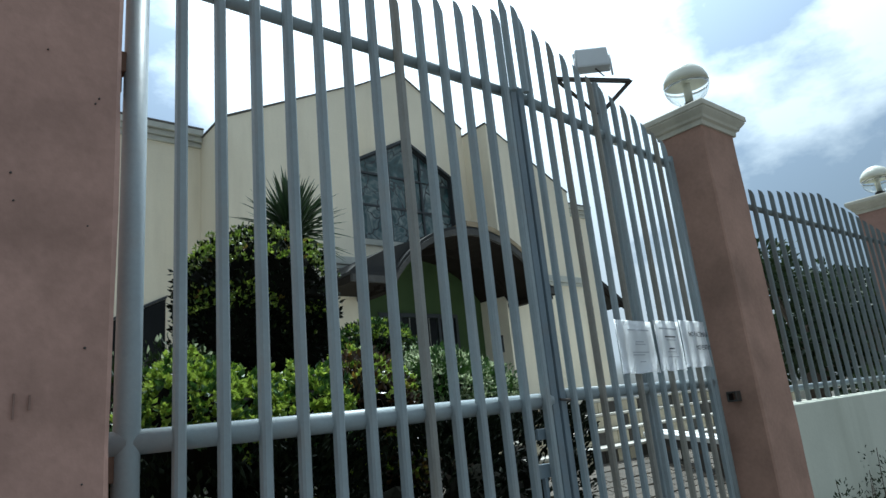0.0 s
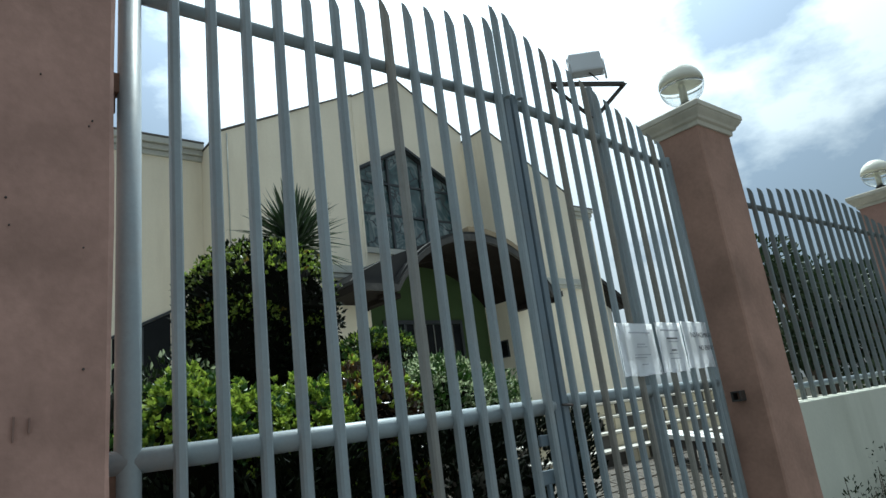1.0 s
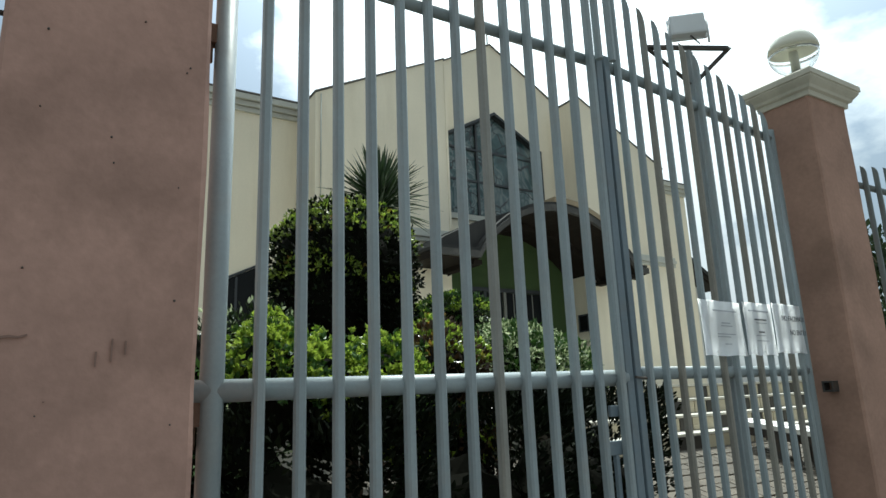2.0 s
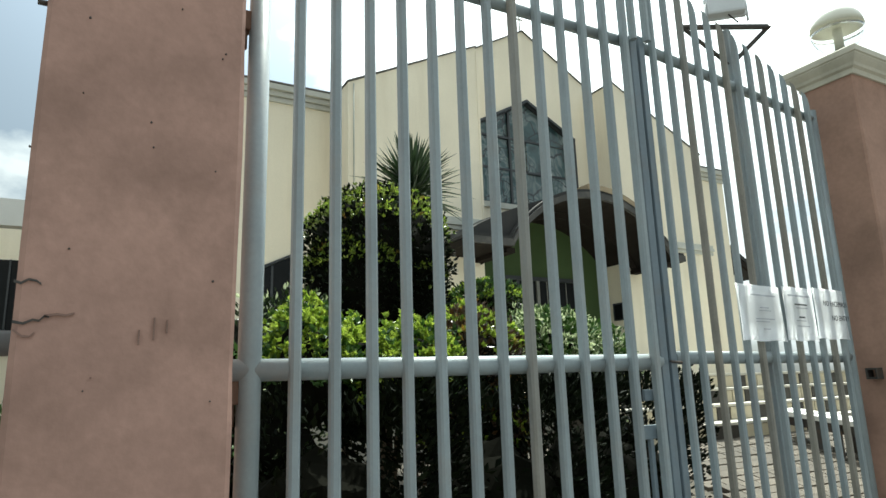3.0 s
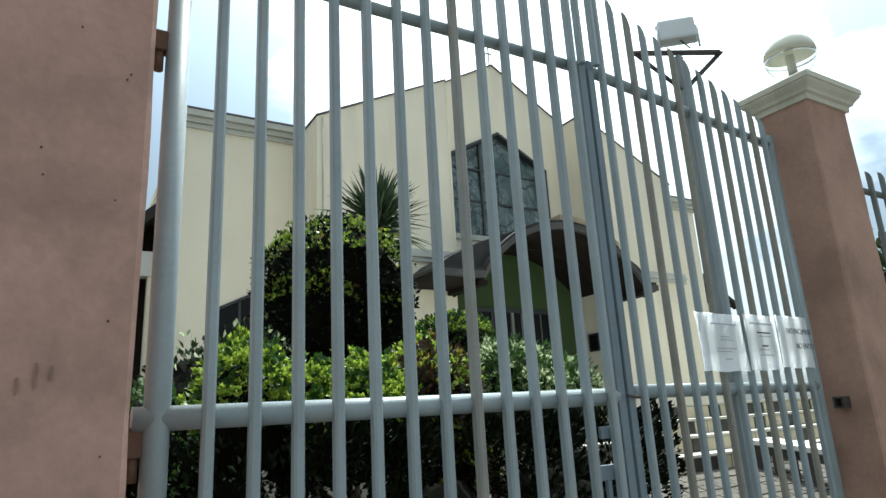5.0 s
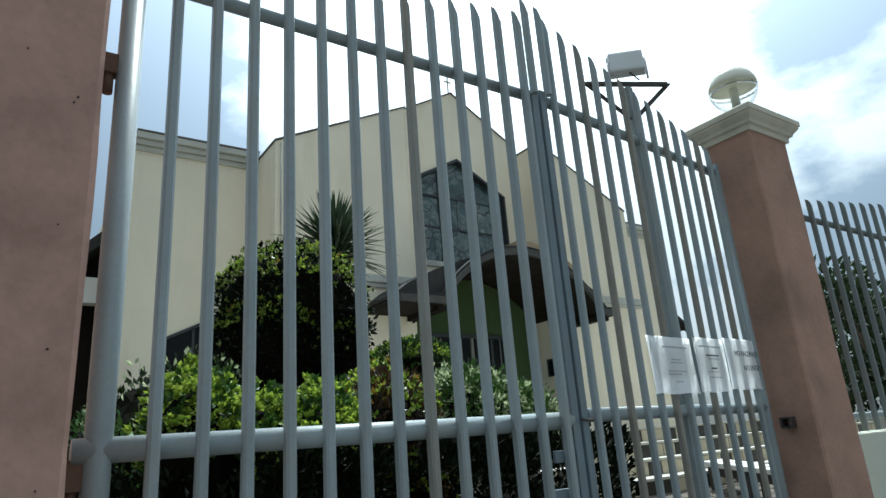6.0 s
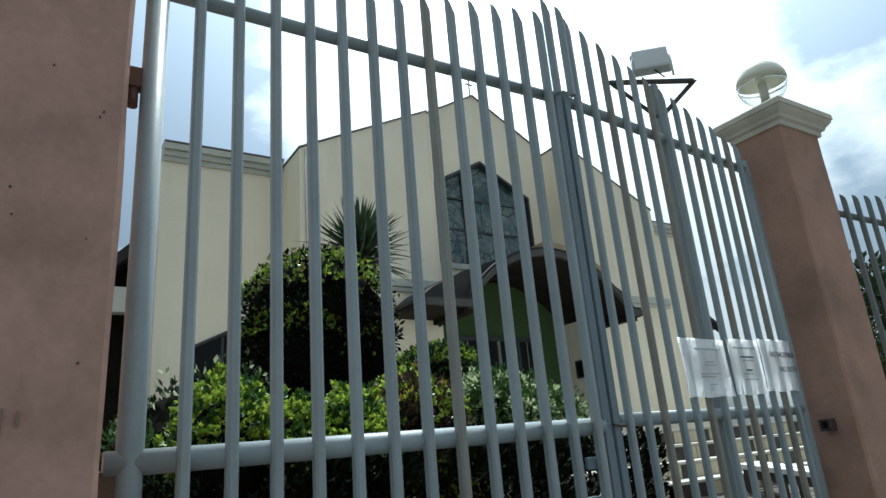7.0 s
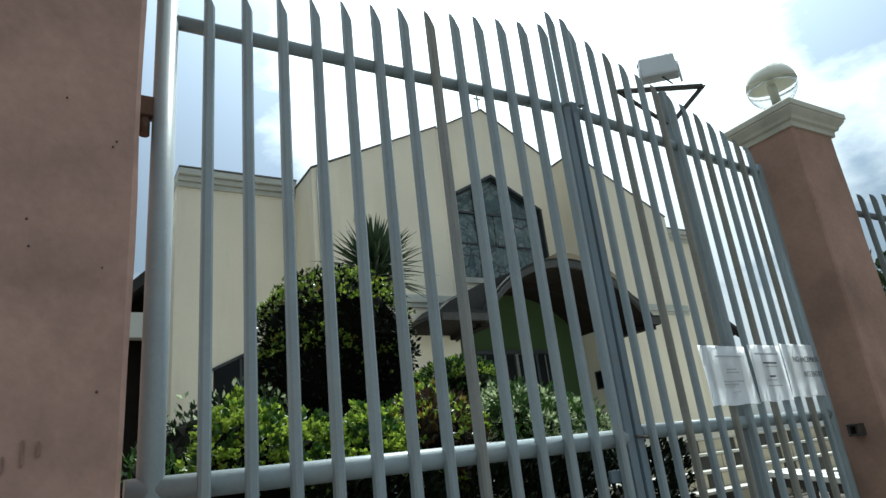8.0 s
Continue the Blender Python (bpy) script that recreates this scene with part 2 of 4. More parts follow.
PAVER = material("paver", (0.095, 0.078, 0.058), 0.85, 0, 0.2, 9, 80, 0.3, per_object=0.22, stain=(0.06, 0.052, 0.04), stain_amount=0.5, stain_scale=5)
GROUT = material("ground_soil", (0.075, 0.062, 0.046), 0.95, 0, 0.3, 2, 40, 0.4, stain=(0.055, 0.05, 0.036), stain_amount=0.5)
STREET = material("street_asphalt", (0.10, 0.098, 0.092), 0.9, 0, 0.2, 1, 50, 0.3, stain=(0.06, 0.058, 0.055), stain_amount=0.5)
LOWWALL = material("pale_low_wall", (0.60, 0.60, 0.50), 0.85, 0, 0.1, 2, 40, 0.25, stain=(0.36, 0.36, 0.28), stain_amount=0.5, stain_scale=2, streaks=True)
PAPER = material("paper", (0.88, 0.88, 0.88), 0.6, 0, 0.04, 8, 60, 0.1)
INK = material("faded_ink", (0.50, 0.50, 0.53), 0.7, 0, 0.05, 8, 60, 0)
BLACK = material("black_ink", (0.06, 0.06, 0.07), 0.7, 0, 0.05, 8, 60, 0)
PLASTIC = material("lamp_cream", (0.74, 0.72, 0.60), 0.35, 0, 0.05, 6, 60, 0.05)
GLOBE = glass_material("globe_glass", (0.93, 0.95, 0.95))
FLOOD = material("floodlight_case", (0.62, 0.63, 0.63), 0.4, 0.1, 0.06, 8, 80, 0.05)
BARK = material("bark", (0.12, 0.09, 0.065), 0.9, 0, 0.3, 12, 60, 0.5)
# near-black fill that paints the shade between leaves
INNER_SHADE = material("inner_shade", (0.005, 0.005, 0.003), 0.95, 0, 0.4, 12, 60, 0.3, spec=0.05)
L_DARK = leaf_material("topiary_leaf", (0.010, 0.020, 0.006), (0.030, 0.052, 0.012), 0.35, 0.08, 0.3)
# near-black leaf with deep shade in its colour
L_SHADE = leaf_material("painted_shade_leaf", (0.003, 0.005, 0.002), (0.009, 0.013, 0.005), 0.6, 0.02, 0.06)
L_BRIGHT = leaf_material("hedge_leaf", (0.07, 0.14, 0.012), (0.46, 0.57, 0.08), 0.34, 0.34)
L_RED = leaf_material("red_leaf", (0.022, 0.012, 0.009), (0.08, 0.04, 0.014), 0.35, 0.1)
L_ORANGE = leaf_material("new_leaf", (0.22, 0.10, 0.02), (0.22, 0.24, 0.04), 0.4, 0.4)
# lit copy of the topiary leaf, sunlight put into the colour
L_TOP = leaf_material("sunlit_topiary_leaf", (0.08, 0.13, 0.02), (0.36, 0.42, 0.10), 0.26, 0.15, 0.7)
L_PALE = leaf_material("variegated_leaf", (0.05, 0.10, 0.02), (0.74, 0.80, 0.50), 0.2, 0.38)
L_MID = leaf_material("shrub_leaf", (0.022, 0.055, 0.010), (0.07, 0.15, 0.025), 0.4, 0.15)
L_SPIKE = leaf_material("dracaena_leaf", (0.012, 0.028, 0.010), (0.05, 0.085, 0.035), 0.35, 0.1)
L_TREE = leaf_material("tree_leaf", (0.016, 0.03, 0.012), (0.045, 0.065, 0.025), 0.55, 0.2, 0.25)


# ---- mesh helpers ----
def part(name, bm, mat, parent=None, label=""):
    me = bpy.data.meshes.new(name)
    bm.to_mesh(me)
    bm.free()
    me.materials.append(mat)
    ob = new(name, me)
    if parent:
        ob.parent = parent
    return tagged(ob, label)


def smooth(ob):
    for p in ob.data.polygons:
        p.use_smooth = True
    return ob


def thing(name, at, label, category, group="", kind=""):
    e = new(name)
    e.location = at
    e.empty_display_size = 0.1
    bpy.context.view_layer.update()
    return tagged(e, label, category, group, kind)


def own(ob):
    """Keep a part, built in world coordinates, where it is under its parent."""
    p = ob.parent
    if p.parent is None:
        ob.matrix_parent_inverse = Matrix.Translation(p.location).inverted()
    return ob


def wpart(name, bm, mat, parent, label=""):
    return own(part(name, bm, mat, parent, label))


def box(x0, x1, y0, y1, z0, z1, bevel=0.0, bm=None):
    bm = bm or bmesh.new()
    v = [bm.verts.new((x, y, z)) for x in (x0, x1) for y in (y0, y1) for z in (z0, z1)]
    fs = [bm.faces.new([v[i] for i in f]) for f in ((0, 1, 3, 2), (4, 6, 7, 5), (0, 4, 5, 1), (2, 3, 7, 6), (0, 2, 6, 4), (1, 5, 7, 3))]
    if bevel:
        edges = {e for f in fs for e in f.edges}
        bmesh.ops.bevel(bm, geom=list(edges), offset=bevel, segments=2, affect="EDGES", profile=0.6)
    return bm


def prism(poly, y0, y1, bm=None):
    """A polygon of (x, z) drawn out from y0 to y1."""
    bm = bm or bmesh.new()
    a = [bm.verts.new((x, y0, z)) for x, z in poly]
    b = [bm.verts.new((x, y1, z)) for x, z in poly]
    bm.faces.new(a)
    bm.faces.new(b[::-1])
    for i in range(len(a)):
        j = (i + 1) % len(a)
        bm.faces.new((a[i], b[i], b[j], a[j]))
    bmesh.ops.recalc_face_normals(bm, faces=bm.faces)
    return bm


def prism_x(poly, x0, x1, bm=None):
    """A polygon of (y, z) drawn out from x0 to x1."""
    bm = bm or bmesh.new()
    a = [bm.verts.new((x0, y, z)) for y, z in poly]
    b = [bm.verts.new((x1, y, z)) for y, z in poly]
    bm.faces.new(a)
    bm.faces.new(b[::-1])
    for i in range(len(a)):
        j = (i + 1) % len(a)
        bm.faces.new((a[i], b[i], b[j], a[j]))
    bmesh.ops.recalc_face_normals(bm, faces=bm.faces)
    return bm


def rod(p, q, r, n=12, r2=None, bm=None):
    bm = bm or bmesh.new()
    p, q = Vector(p), Vector(q)
    r2 = r if r2 is None else r2
    w = (q - p).normalized()
    u = w.orthogonal().normalized()
    v = w.cross(u)
    rings = []
    for c, rr in ((p, r), (q, r2)):
        rings.append([bm.verts.new(c + rr * (math.cos(2 * math.pi * i / n) * u + math.sin(2 * math.pi * i / n) * v)) for i in range(n)])
    for i in range(n):
        f = bm.faces.new((rings[0][i], rings[0][(i + 1) % n], rings[1][(i + 1) % n], rings[1][i]))
        f.smooth = n > 6
    bm.faces.new(rings[0][::-1])
    bm.faces.new(rings[1])
    return bm


def lathe(profile, centre, n=24, tilt=None, bm=None):
    """A turned solid from (radius, height) pairs; tilt is an optional rotation."""
    bm = bm or bmesh.new()
    rings = []
    for r, z in profile:
        ring = []
        for i in range(n):
            a = 2 * math.pi * i / n
            v = Vector((r * math.cos(a), r * math.sin(a), z))
            if tilt:
                v = tilt @ v
            ring.append(bm.verts.new(v + Vector(centre)))
        rings.append(ring)
    for a, b in zip(rings, rings[1:]):
        for i in range(n):
            f = bm.faces.new((a[i], a[(i + 1) % n], b[(i + 1) % n], b[i]))
            f.smooth = True
    bm.faces.new(rings[0][::-1])
    bm.faces.new(rings[-1])
    bmesh.ops.recalc_face_normals(bm, faces=bm.faces)
    return bm


# ---- plan ----
RAIL, TOP, LEAF = 1.492, 2.812, 1.545      # lower rail, top rail, leaf width
HINGE_Y = 0.17                            # the second leaf stands slightly inward at its hinge
AXIS = 7.98                               # the church's middle
FLOOR = 1.478                             # the porch floor above the street


def ramp_z(y):
    """Height of the drive inside the gate."""
    return 0.02 + 0.76 * max(0.0, min(1.0, (y - 0.1) / 2.85))


# ---- ground ----
bm = bmesh.new()
ys = [-60, -12, -4, 0.1, 0.8, 1.6, 2.3, 2.95, 4.2, 7, 30, 90, 400]
xs = [-400, -60, -12, -3, 0, 2, 4, 6, 9, 14, 40, 120, 400]
grid = [[bm.verts.new((x, y, ramp_z(y) - 0.03)) for x in xs] for y in ys]
for i in range(len(ys) - 1):
    for j in range(len(xs) - 1):
        bm.faces.new((grid[i][j], grid[i][j + 1], grid[i + 1][j + 1], grid[i + 1][j]))
ground = part("ground", bm, GROUT)
tagged(ground, "bare trodden soil of the church yard", "ground", kind="structure")
road = part("pavement", box(-30, 30, -9, -0.75, -0.02, 0.012), STREET)
tagged(road, "worn dark asphalt pavement along the street", "pavement", kind="structure")


# ---- gate ----
def picket(x, y, z0, z1, w, d, slant=0.07):
    """A square tube with a slanting tip, highest at its back corner."""
    c = 0.0065
    ring = [(-w / 2, -d / 2 + c), (-w / 2 + c, -d / 2), (w / 2 - c, -d / 2), (w / 2, -d / 2 + c), (w / 2, d / 2), (-w / 2, d / 2)]
    bm = bmesh.new()
    lo = [bm.verts.new((x + a, y + b, z0)) for a, b in ring]
    hi = [bm.verts.new((x + a, y + b, z1 - slant * (0.5 + a / w) - 0.5 * slant * (0.5 - b / d))) for a, b in ring]
    bm.faces.new(lo[::-1])
    bm.faces.new(hi)
    for i in range(6):
        bm.faces.new((lo[i], lo[(i + 1) % 6], hi[(i + 1) % 6], hi[i]))
    return bm


def tip_height(d):
    """Height of a picket's tip by its distance from the middle of the gate: the tips make an arch."""
    return 3.232 - 0.19 * d


PW, PD = 0.029, 0.029
gate_l = thing("gate_leaf", (0, 0, 0), "closed grey-blue painted steel gate leaf with pointed bars", "gate", "leaves of the gate")
wpart("hinge_post", rod((0, 0, 0.05), (0, 0, 3.3), 0.031, 20), GATE, gate_l, "thick round pipe")
for z0, z1 in ((2.475, 2.535), (1.405, 1.475), (0.35, 0.42)):
    wpart("hinge", box(-0.066, -0.026, -0.012, 0.028, z0, z1, 0.004), RUST, gate_l, "rusty hinge block")
    wpart("hinge_pin", rod((-0.048, 0.008, z0 - 0.055), (-0.048, 0.008, z0 + 0.004), 0.014), RUST, gate_l)
wpart("lower_rail", rod((-0.055, 0, RAIL), (1.515, 0, RAIL + 0.008), 0.030, 20), GATE, gate_l, "round pipe rail")
wpart("upper_rail", rod((0.02, 0, TOP), (1.515, 0, TOP + 0.010), 0.0225, 16), GATE, gate_l)
wpart("bottom_rail", rod((0.02, 0, 0.16), (1.515, 0, 0.16), 0.0225, 16), GATE, gate_l)
for i in range(13):
    x = 0.1125 * (i + 1)
    wpart("bar", picket(x, -0.036, 0.08, tip_height(LEAF - x), PW, PD), RUSTY if i == 7 else GATE, gate_l)
wpart("stile", box(1.504, 1.541, -0.026, 0.012, 0.06, TOP + 0.03, 0.004), STILE, gate_l, "darker square tube")
wpart("bar", picket(1.505, -0.047, TOP, 3.285, 0.027, 0.027), GATE, gate_l)
wpart("lock_plate", box(1.385, 1.495, -0.018, -0.004, 1.225, 1.275, 0.003), STILE, gate_l)
wpart("lock_plate", box(1.41, 1.495, -0.018, -0.004, 1.36, 1.40, 0.003), STILE, gate_l)
wpart("lock_strip", box(1.415, 1.433, -0.020, -0.004, 0.75, 1.225, 0.003), STILE, gate_l)

X0 = 1.549
turn = math.atan2(HINGE_Y, LEAF)
gate_r = thing("gate_leaf", (X0, 0, 0), "closed grey-blue steel gate leaf with rust-streaked lower bars", "gate", "leaves of the gate")


def rpart(name, bm, mat, label=""):
    """A part of the second leaf, in the leaf's own coordinates."""
    ob = part(name, bm, mat, gate_r, label)
    return ob


R2, T2 = 1.515, 2.825
rpart("stile", box(0.004, 0.041, -0.026, 0.012, 0.06, T2 + 0.03, 0.004), STILE, "darker square tube")
rpart("bar", picket(0.034, -0.047, T2, 3.275, 0.027, 0.027), GATE)
rpart("lower_rail", rod((0.05, 0, R2), (1.55, 0, R2), 0.026, 18), GATE, "round pipe rail")
rpart("upper_rail", rod((0.05, 0, T2), (1.53, 0, T2), 0.0225, 16), GATE)
rpart("bottom_rail", rod((0.05, 0, 0.16), (1.53, 0, 0.16), 0.0225, 16), GATE)
for i in range(13):
    x = 0.0825 + 0.1115 * i
    rpart("bar", picket(x, -0.036, 0.08, 3.262 - 0.213 * x, 0.025, 0.025), RUSTY if i in (2, 5, 8, 11) else GATE)
POST_X = 0.78
rpart("lamp_post", box(POST_X - 0.02, POST_X + 0.02, -0.004, 0.036, 0.05, 3.14, 0.005), GATE, "wide square tube carrying the floodlight")
rpart("hinge_post", rod((1.535, 0, 0.05), (1.535, 0, T2 + 0.05), 0.029, 18), GATE)
rpart("wire_tie", rod((0.055, -0.035, R2 - 0.02), (-0.02, -0.04, R2 - 0.015), 0.005), IRON)
gate_r.rotation_euler = (0, 0, turn)

# ---- floodlight and its bracket ----
PX, PY = X0 + POST_X * math.cos(turn), POST_X * math.sin(turn) + 0.014
flood = thing("floodlight", (PX, PY, 3.15), "pale grey floodlight on a dark angle-iron bracket over the gate", "floodlight")
a, b = Vector((PX - 0.195, PY + 0.10, 3.178)), Vector((PX + 0.20, PY - 0.10, 3.178))
foot = Vector((PX, PY, 2.965))


def angle_bar(p, q, w=0.03):
    p, q = Vector(p), Vector(q)
    d = (q - p).normalized()
    side = d.cross(Vector((0, 0, 1))).normalized()
    up = side.cross(d).normalized()
    bm = bmesh.new()
    prof = [(0, 0), (w, 0), (w, 0.004), (0.004, 0.004), (0.004, w), (0, w)]
    r0 = [bm.verts.new(p + side * s + up * (t - w)) for s, t in prof]
    r1 = [bm.verts.new(q + side * s + up * (t - w)) for s, t in prof]
    bm.faces.new(r0)
    bm.faces.new(r1[::-1])
    for i in range(6):
        bm.faces.new((r0[i], r1[i], r1[(i + 1) % 6], r0[(i + 1) % 6]))
    bmesh.ops.recalc_face_normals(bm, faces=bm.faces)
    return bm


wpart("cross_arm", angle_bar(a, b), IRON, flood, "rusty angle iron")
wpart("brace", angle_bar(a, foot, 0.022), IRON, flood)
wpart("brace", angle_bar(b, foot, 0.022), IRON, flood)
head = box(-0.09, 0.09, -0.026, 0.026, 0, 0.128, 0.014)
bmesh.ops.transform(head, matrix=Matrix.Translation((PX + 0.005, PY - 0.015, 3.225)) @ Euler((radians(-10), 0, radians(-42))).to_matrix().to_4x4(), verts=head.verts)
wpart("lamp_head", head, FLOOD, flood, "pale grey rectangular case")
rim = box(-0.094, 0.094, 0.014, 0.032, -0.004, 0.132, 0.004)
bmesh.ops.transform(rim, matrix=Matrix.Translation((PX + 0.005, PY - 0.015, 3.225)) @ Euler((radians(-10), 0, radians(-42))).to_matrix().to_4x4(), verts=rim.verts)
wpart("front_rim", rim, FLOOD, flood)
ux, uy = math.cos(radians(-42)), math.sin(radians(-42))
for s in (-0.095, 0.095):
    p = (PX + 0.005 + s * ux, PY - 0.015 + s * uy)
    wpart("yoke_arm", rod((p[0], p[1], 3.178), (p[0], p[1], 3.30), 0.006, 8), FLOOD, flood)
wpart("lamp_cable", rod((PX + 0.01, PY - 0.02, 3.228), (PX + 0.055, PY - 0.04, 3.182), 0.004, 8), IRON, flood)

# ---- notices on the gate ----
def notice(name, s0, s1, z0, z1, label, lean, lines):
    e = thing(name, (X0, 0, 0), label, "paper notice", "notices on the gate")
    n, bm = 8, bmesh.new()
    rows = []
    for iz in (0, 1, 2, 3):
        z = z0 + (z1 - z0) * iz / 3
        rows.append([bm.verts.new((s0 + (s1 - s0) * i / n + lean * iz / 3, -0.056 - 0.004 * math.sin(i * 1.9 + iz) , z + 0.003 * math.sin(i * 1.3) * (iz == 0))) for i in range(n + 1)])
    faces = [bm.faces.new((rows[j][i], rows[j][i + 1], rows[j + 1][i + 1], rows[j + 1][i])) for j in range(3) for i in range(n)]
    bmesh.ops.solidify(bm, geom=faces, thickness=0.0012)
    bmesh.ops.recalc_face_normals(bm, faces=bm.faces)
    smooth(part("sheet", bm, PAPER, e))
    for a0, a1, v, h, mat in lines:
        w = s1 - s0
        part("writing", box(s0 + w * a0, s0 + w * a1, -0.0650, -0.0630, z0 + (z1 - z0) * v, z0 + (z1 - z0) * v + h), mat, e)
    e.rotation_euler = (0, 0, turn)
    return e


faint = [(0.25, 0.80, 0.80, 0.006, INK), (0.42, 0.62, 0.58, 0.005, INK), (0.40, 0.66, 0.53, 0.004, INK), (0.3, 0.72, 0.38, 0.004, INK), (0.3, 0.6, 0.33, 0.004, INK), (0.45, 0.6, 0.2, 0.004, INK)]
notice("notice", 0.464, 0.822, 1.583, 1.826, "white printed notice with faded unreadable lines", -0.012, faint)
notice("notice", 0.834, 1.118, 1.588, 1.836, "white printed notice hung between two others", -0.004, [(0.12, 0.8, 0.82, 0.007, INK), (0.3, 0.7, 0.66, 0.006, BLACK), (0.35, 0.7, 0.6, 0.004, INK), (0.4, 0.58, 0.42, 0.007, BLACK), (0.3, 0.6, 0.36, 0.004, INK), (0.3, 0.7, 0.26, 0.004, INK)])
sign = notice("notice", 1.120, 1.440, 1.600, 1.846, "white sheet with bold black words about entry", 0.0, [])


def words(text, x, z, size, parent):
    c = bpy.data.curves.new("words", "FONT")
    c.body, c.size, c.align_x, c.align_y = text, size, "CENTER", "CENTER"
    c.extrude = 0.0004
    tmp = bpy.data.objects.new("words", c)
    scene.collection.objects.link(tmp)
    me = bpy.data.meshes.new_from_object(tmp.evaluated_get(bpy.context.evaluated_depsgraph_get()))
    bpy.data.objects.remove(tmp)
    me.materials.clear()
    me.materials.append(BLACK)
    ob = new("writing", me)
    ob.parent = parent
    ob.matrix_basis = pose(x, -0.0635, z, 90)
    return tagged(ob, "bold black printed words")


words("NO FACEMASK", 1.325, 1.772, 0.037, sign)
words("NO ENTRY", 1.362, 1.702, 0.037, sign)


# ---- pillars and fence ----
def pillar(x0, x1, y0, y1, cap_z, label, plaster=PINK):
    e = thing("pillar", ((x0 + x1) / 2, (y0 + y1) / 2, 0), label, "pillar", "pillars of the wall")
    bm = bmesh.new()
    nz = 24
    rings = []
    for i in range(nz + 1):
        z = (cap_z - 0.13) * i / nz
        ring = []
        corners = [(x0, y0), (x1, y0), (x1, y1), (x0, y1)]
        for j in range(4):
            (ax, ay), (bx, by) = corners[j], corners[(j + 1) % 4]
            for f in (0.012 / (x1 - x0), 0.33, 0.67, 1 - 0.012 / (x1 - x0)):
                px, py = ax + (bx - ax) * f, ay + (by - ay) * f
                o = 0.0035 * noise.noise((px * 5, py * 5, z * 3)) + 0.002 * noise.noise((px * 21, py * 21, z * 17))
                nx, ny = (by - ay), -(bx - ax)
                l = math.hypot(nx, ny)
                ring.append(bm.verts.new((px + nx / l * o, py + ny / l * o, z)))
        rings.append(ring)
    m = len(rings[0])
    for r, s in zip(rings, rings[1:]):
        for j in range(m):
            bm.faces.new((r[j], r[(j + 1) % m], s[(j + 1) % m], s[j]))
    bm.faces.new(rings[-1])
    wpart("shaft", bm, plaster, e, "rough pink plastered shaft")
    bm = bmesh.new()
    prof = [(0.012, -0.14), (0.014, -0.112), (0.030, -0.104), (0.036, -0.088), (0.052, -0.070), (0.062, -0.056), (0.062, -0.048), (0.070, -0.044), (0.070, -0.014), (0.064, -0.006)]
    rings = []
    for o, z in prof:
        rings.append([bm.verts.new((x, y, cap_z + z)) for x, y in ((x0 - o, y0 - o), (x1 + o, y0 - o), (x1 + o, y1 + o), (x0 - o, y1 + o))])
    for r, s in zip(rings, rings[1:]):
        for j in range(4):
            bm.faces.new((r[j], r[(j + 1) % 4], s[(j + 1) % 4], s[j]))
    bm.faces.new(rings[0][::-1])
    apex = bm.verts.new(((x0 + x1) / 2, (y0 + y1) / 2, cap_z + 0.035))
    for j in range(4):
        bm.faces.new((rings[-1][j], rings[-1][(j + 1) % 4], apex))
    wpart("cap", bm, CAPSTONE, e, "moulded cream cap")
    return e


def lamp(x, y, z, tilt):
    e = thing("pillar_lamp", (x, y, z), "globe lamp with a cream dome reflector on the pillar cap", "lamp", "lamps on the pillars")
    part("collar", lathe([(0.045, -0.015), (0.045, 0.03), (0.034, 0.04)], (0, 0, 0), 18), IRON, e)
    T = Euler(tilt).to_matrix()
    part("stem", lathe([(0.026, 0.03), (0.026, 0.16), (0.02, 0.19)], (0, 0, 0), 14), PLASTIC, e, "cream bulb stem")
    c = Vector((0, 0, 0.172))
    dome = [(0.142 * math.cos(a), 0.142 * math.sin(a) * 1.0) for a in [radians(d) for d in (2, 15, 30, 45, 60, 75, 88)]]
    inner = [(0.137 * math.cos(a), 0.135 * math.sin(a) * 0.97) for a in [radians(d) for d in (88, 75, 60, 45, 30, 15, 2)]]
    part("dome", lathe(dome + inner, c, 28, T), PLASTIC, e, "cream dome reflector")
    low = [(0.1415 * math.cos(radians(d)), 0.1415 * math.sin(radians(d)) * 0.98) for d in range(-75, 1, 7)]
    low_in = [(0.139 * math.cos(radians(d)), 0.139 * math.sin(radians(d)) * 0.98) for d in range(-5, -76, -7)]
    g = part("globe", lathe(low + low_in, c, 28, T), GLOBE, e, "clear glass globe")
    g.visible_shadow = False
    return e


pillar_l = pillar(-0.522, -0.072, -0.17, 0.30, 3.38, "pink plastered gate pillar with cracks and nail holes")
pillar_r = pillar(3.15, 3.55, -0.045, 0.235, 3.165, "pink plastered gate pillar with a cream cap and lamp", BROWN)
pillar_f = pillar(6.85, 7.25, -0.05, 0.33, 3.17, "pink plastered fence pillar with a cream cap")
lamp(3.345, 0.09, 3.235, (radians(2), radians(-2), 0))
lamp(7.05, 0.14, 3.205, (radians(2), radians(1), 0))
for y0, y1, z0, z1 in ((0.055, 0.112, 1.448, 1.458), (0.055, 0.112, 1.402, 1.412), (0.055, 0.065, 1.412, 1.448), (0.102, 0.112, 1.412, 1.448)):
    wpart("latch_eye", box(3.095, 3.152, y0, y1, z0, z1, 0.002), IRON, pillar_r)

# nail holes, scratches, a cracked patch on the near pillar
def on_face(x, z):
    """A mark's place on the pillar's street face."""
    return -0.072 + (x + 0.072) * 1.08, 1.463 + (z - 1.463) * 1.035


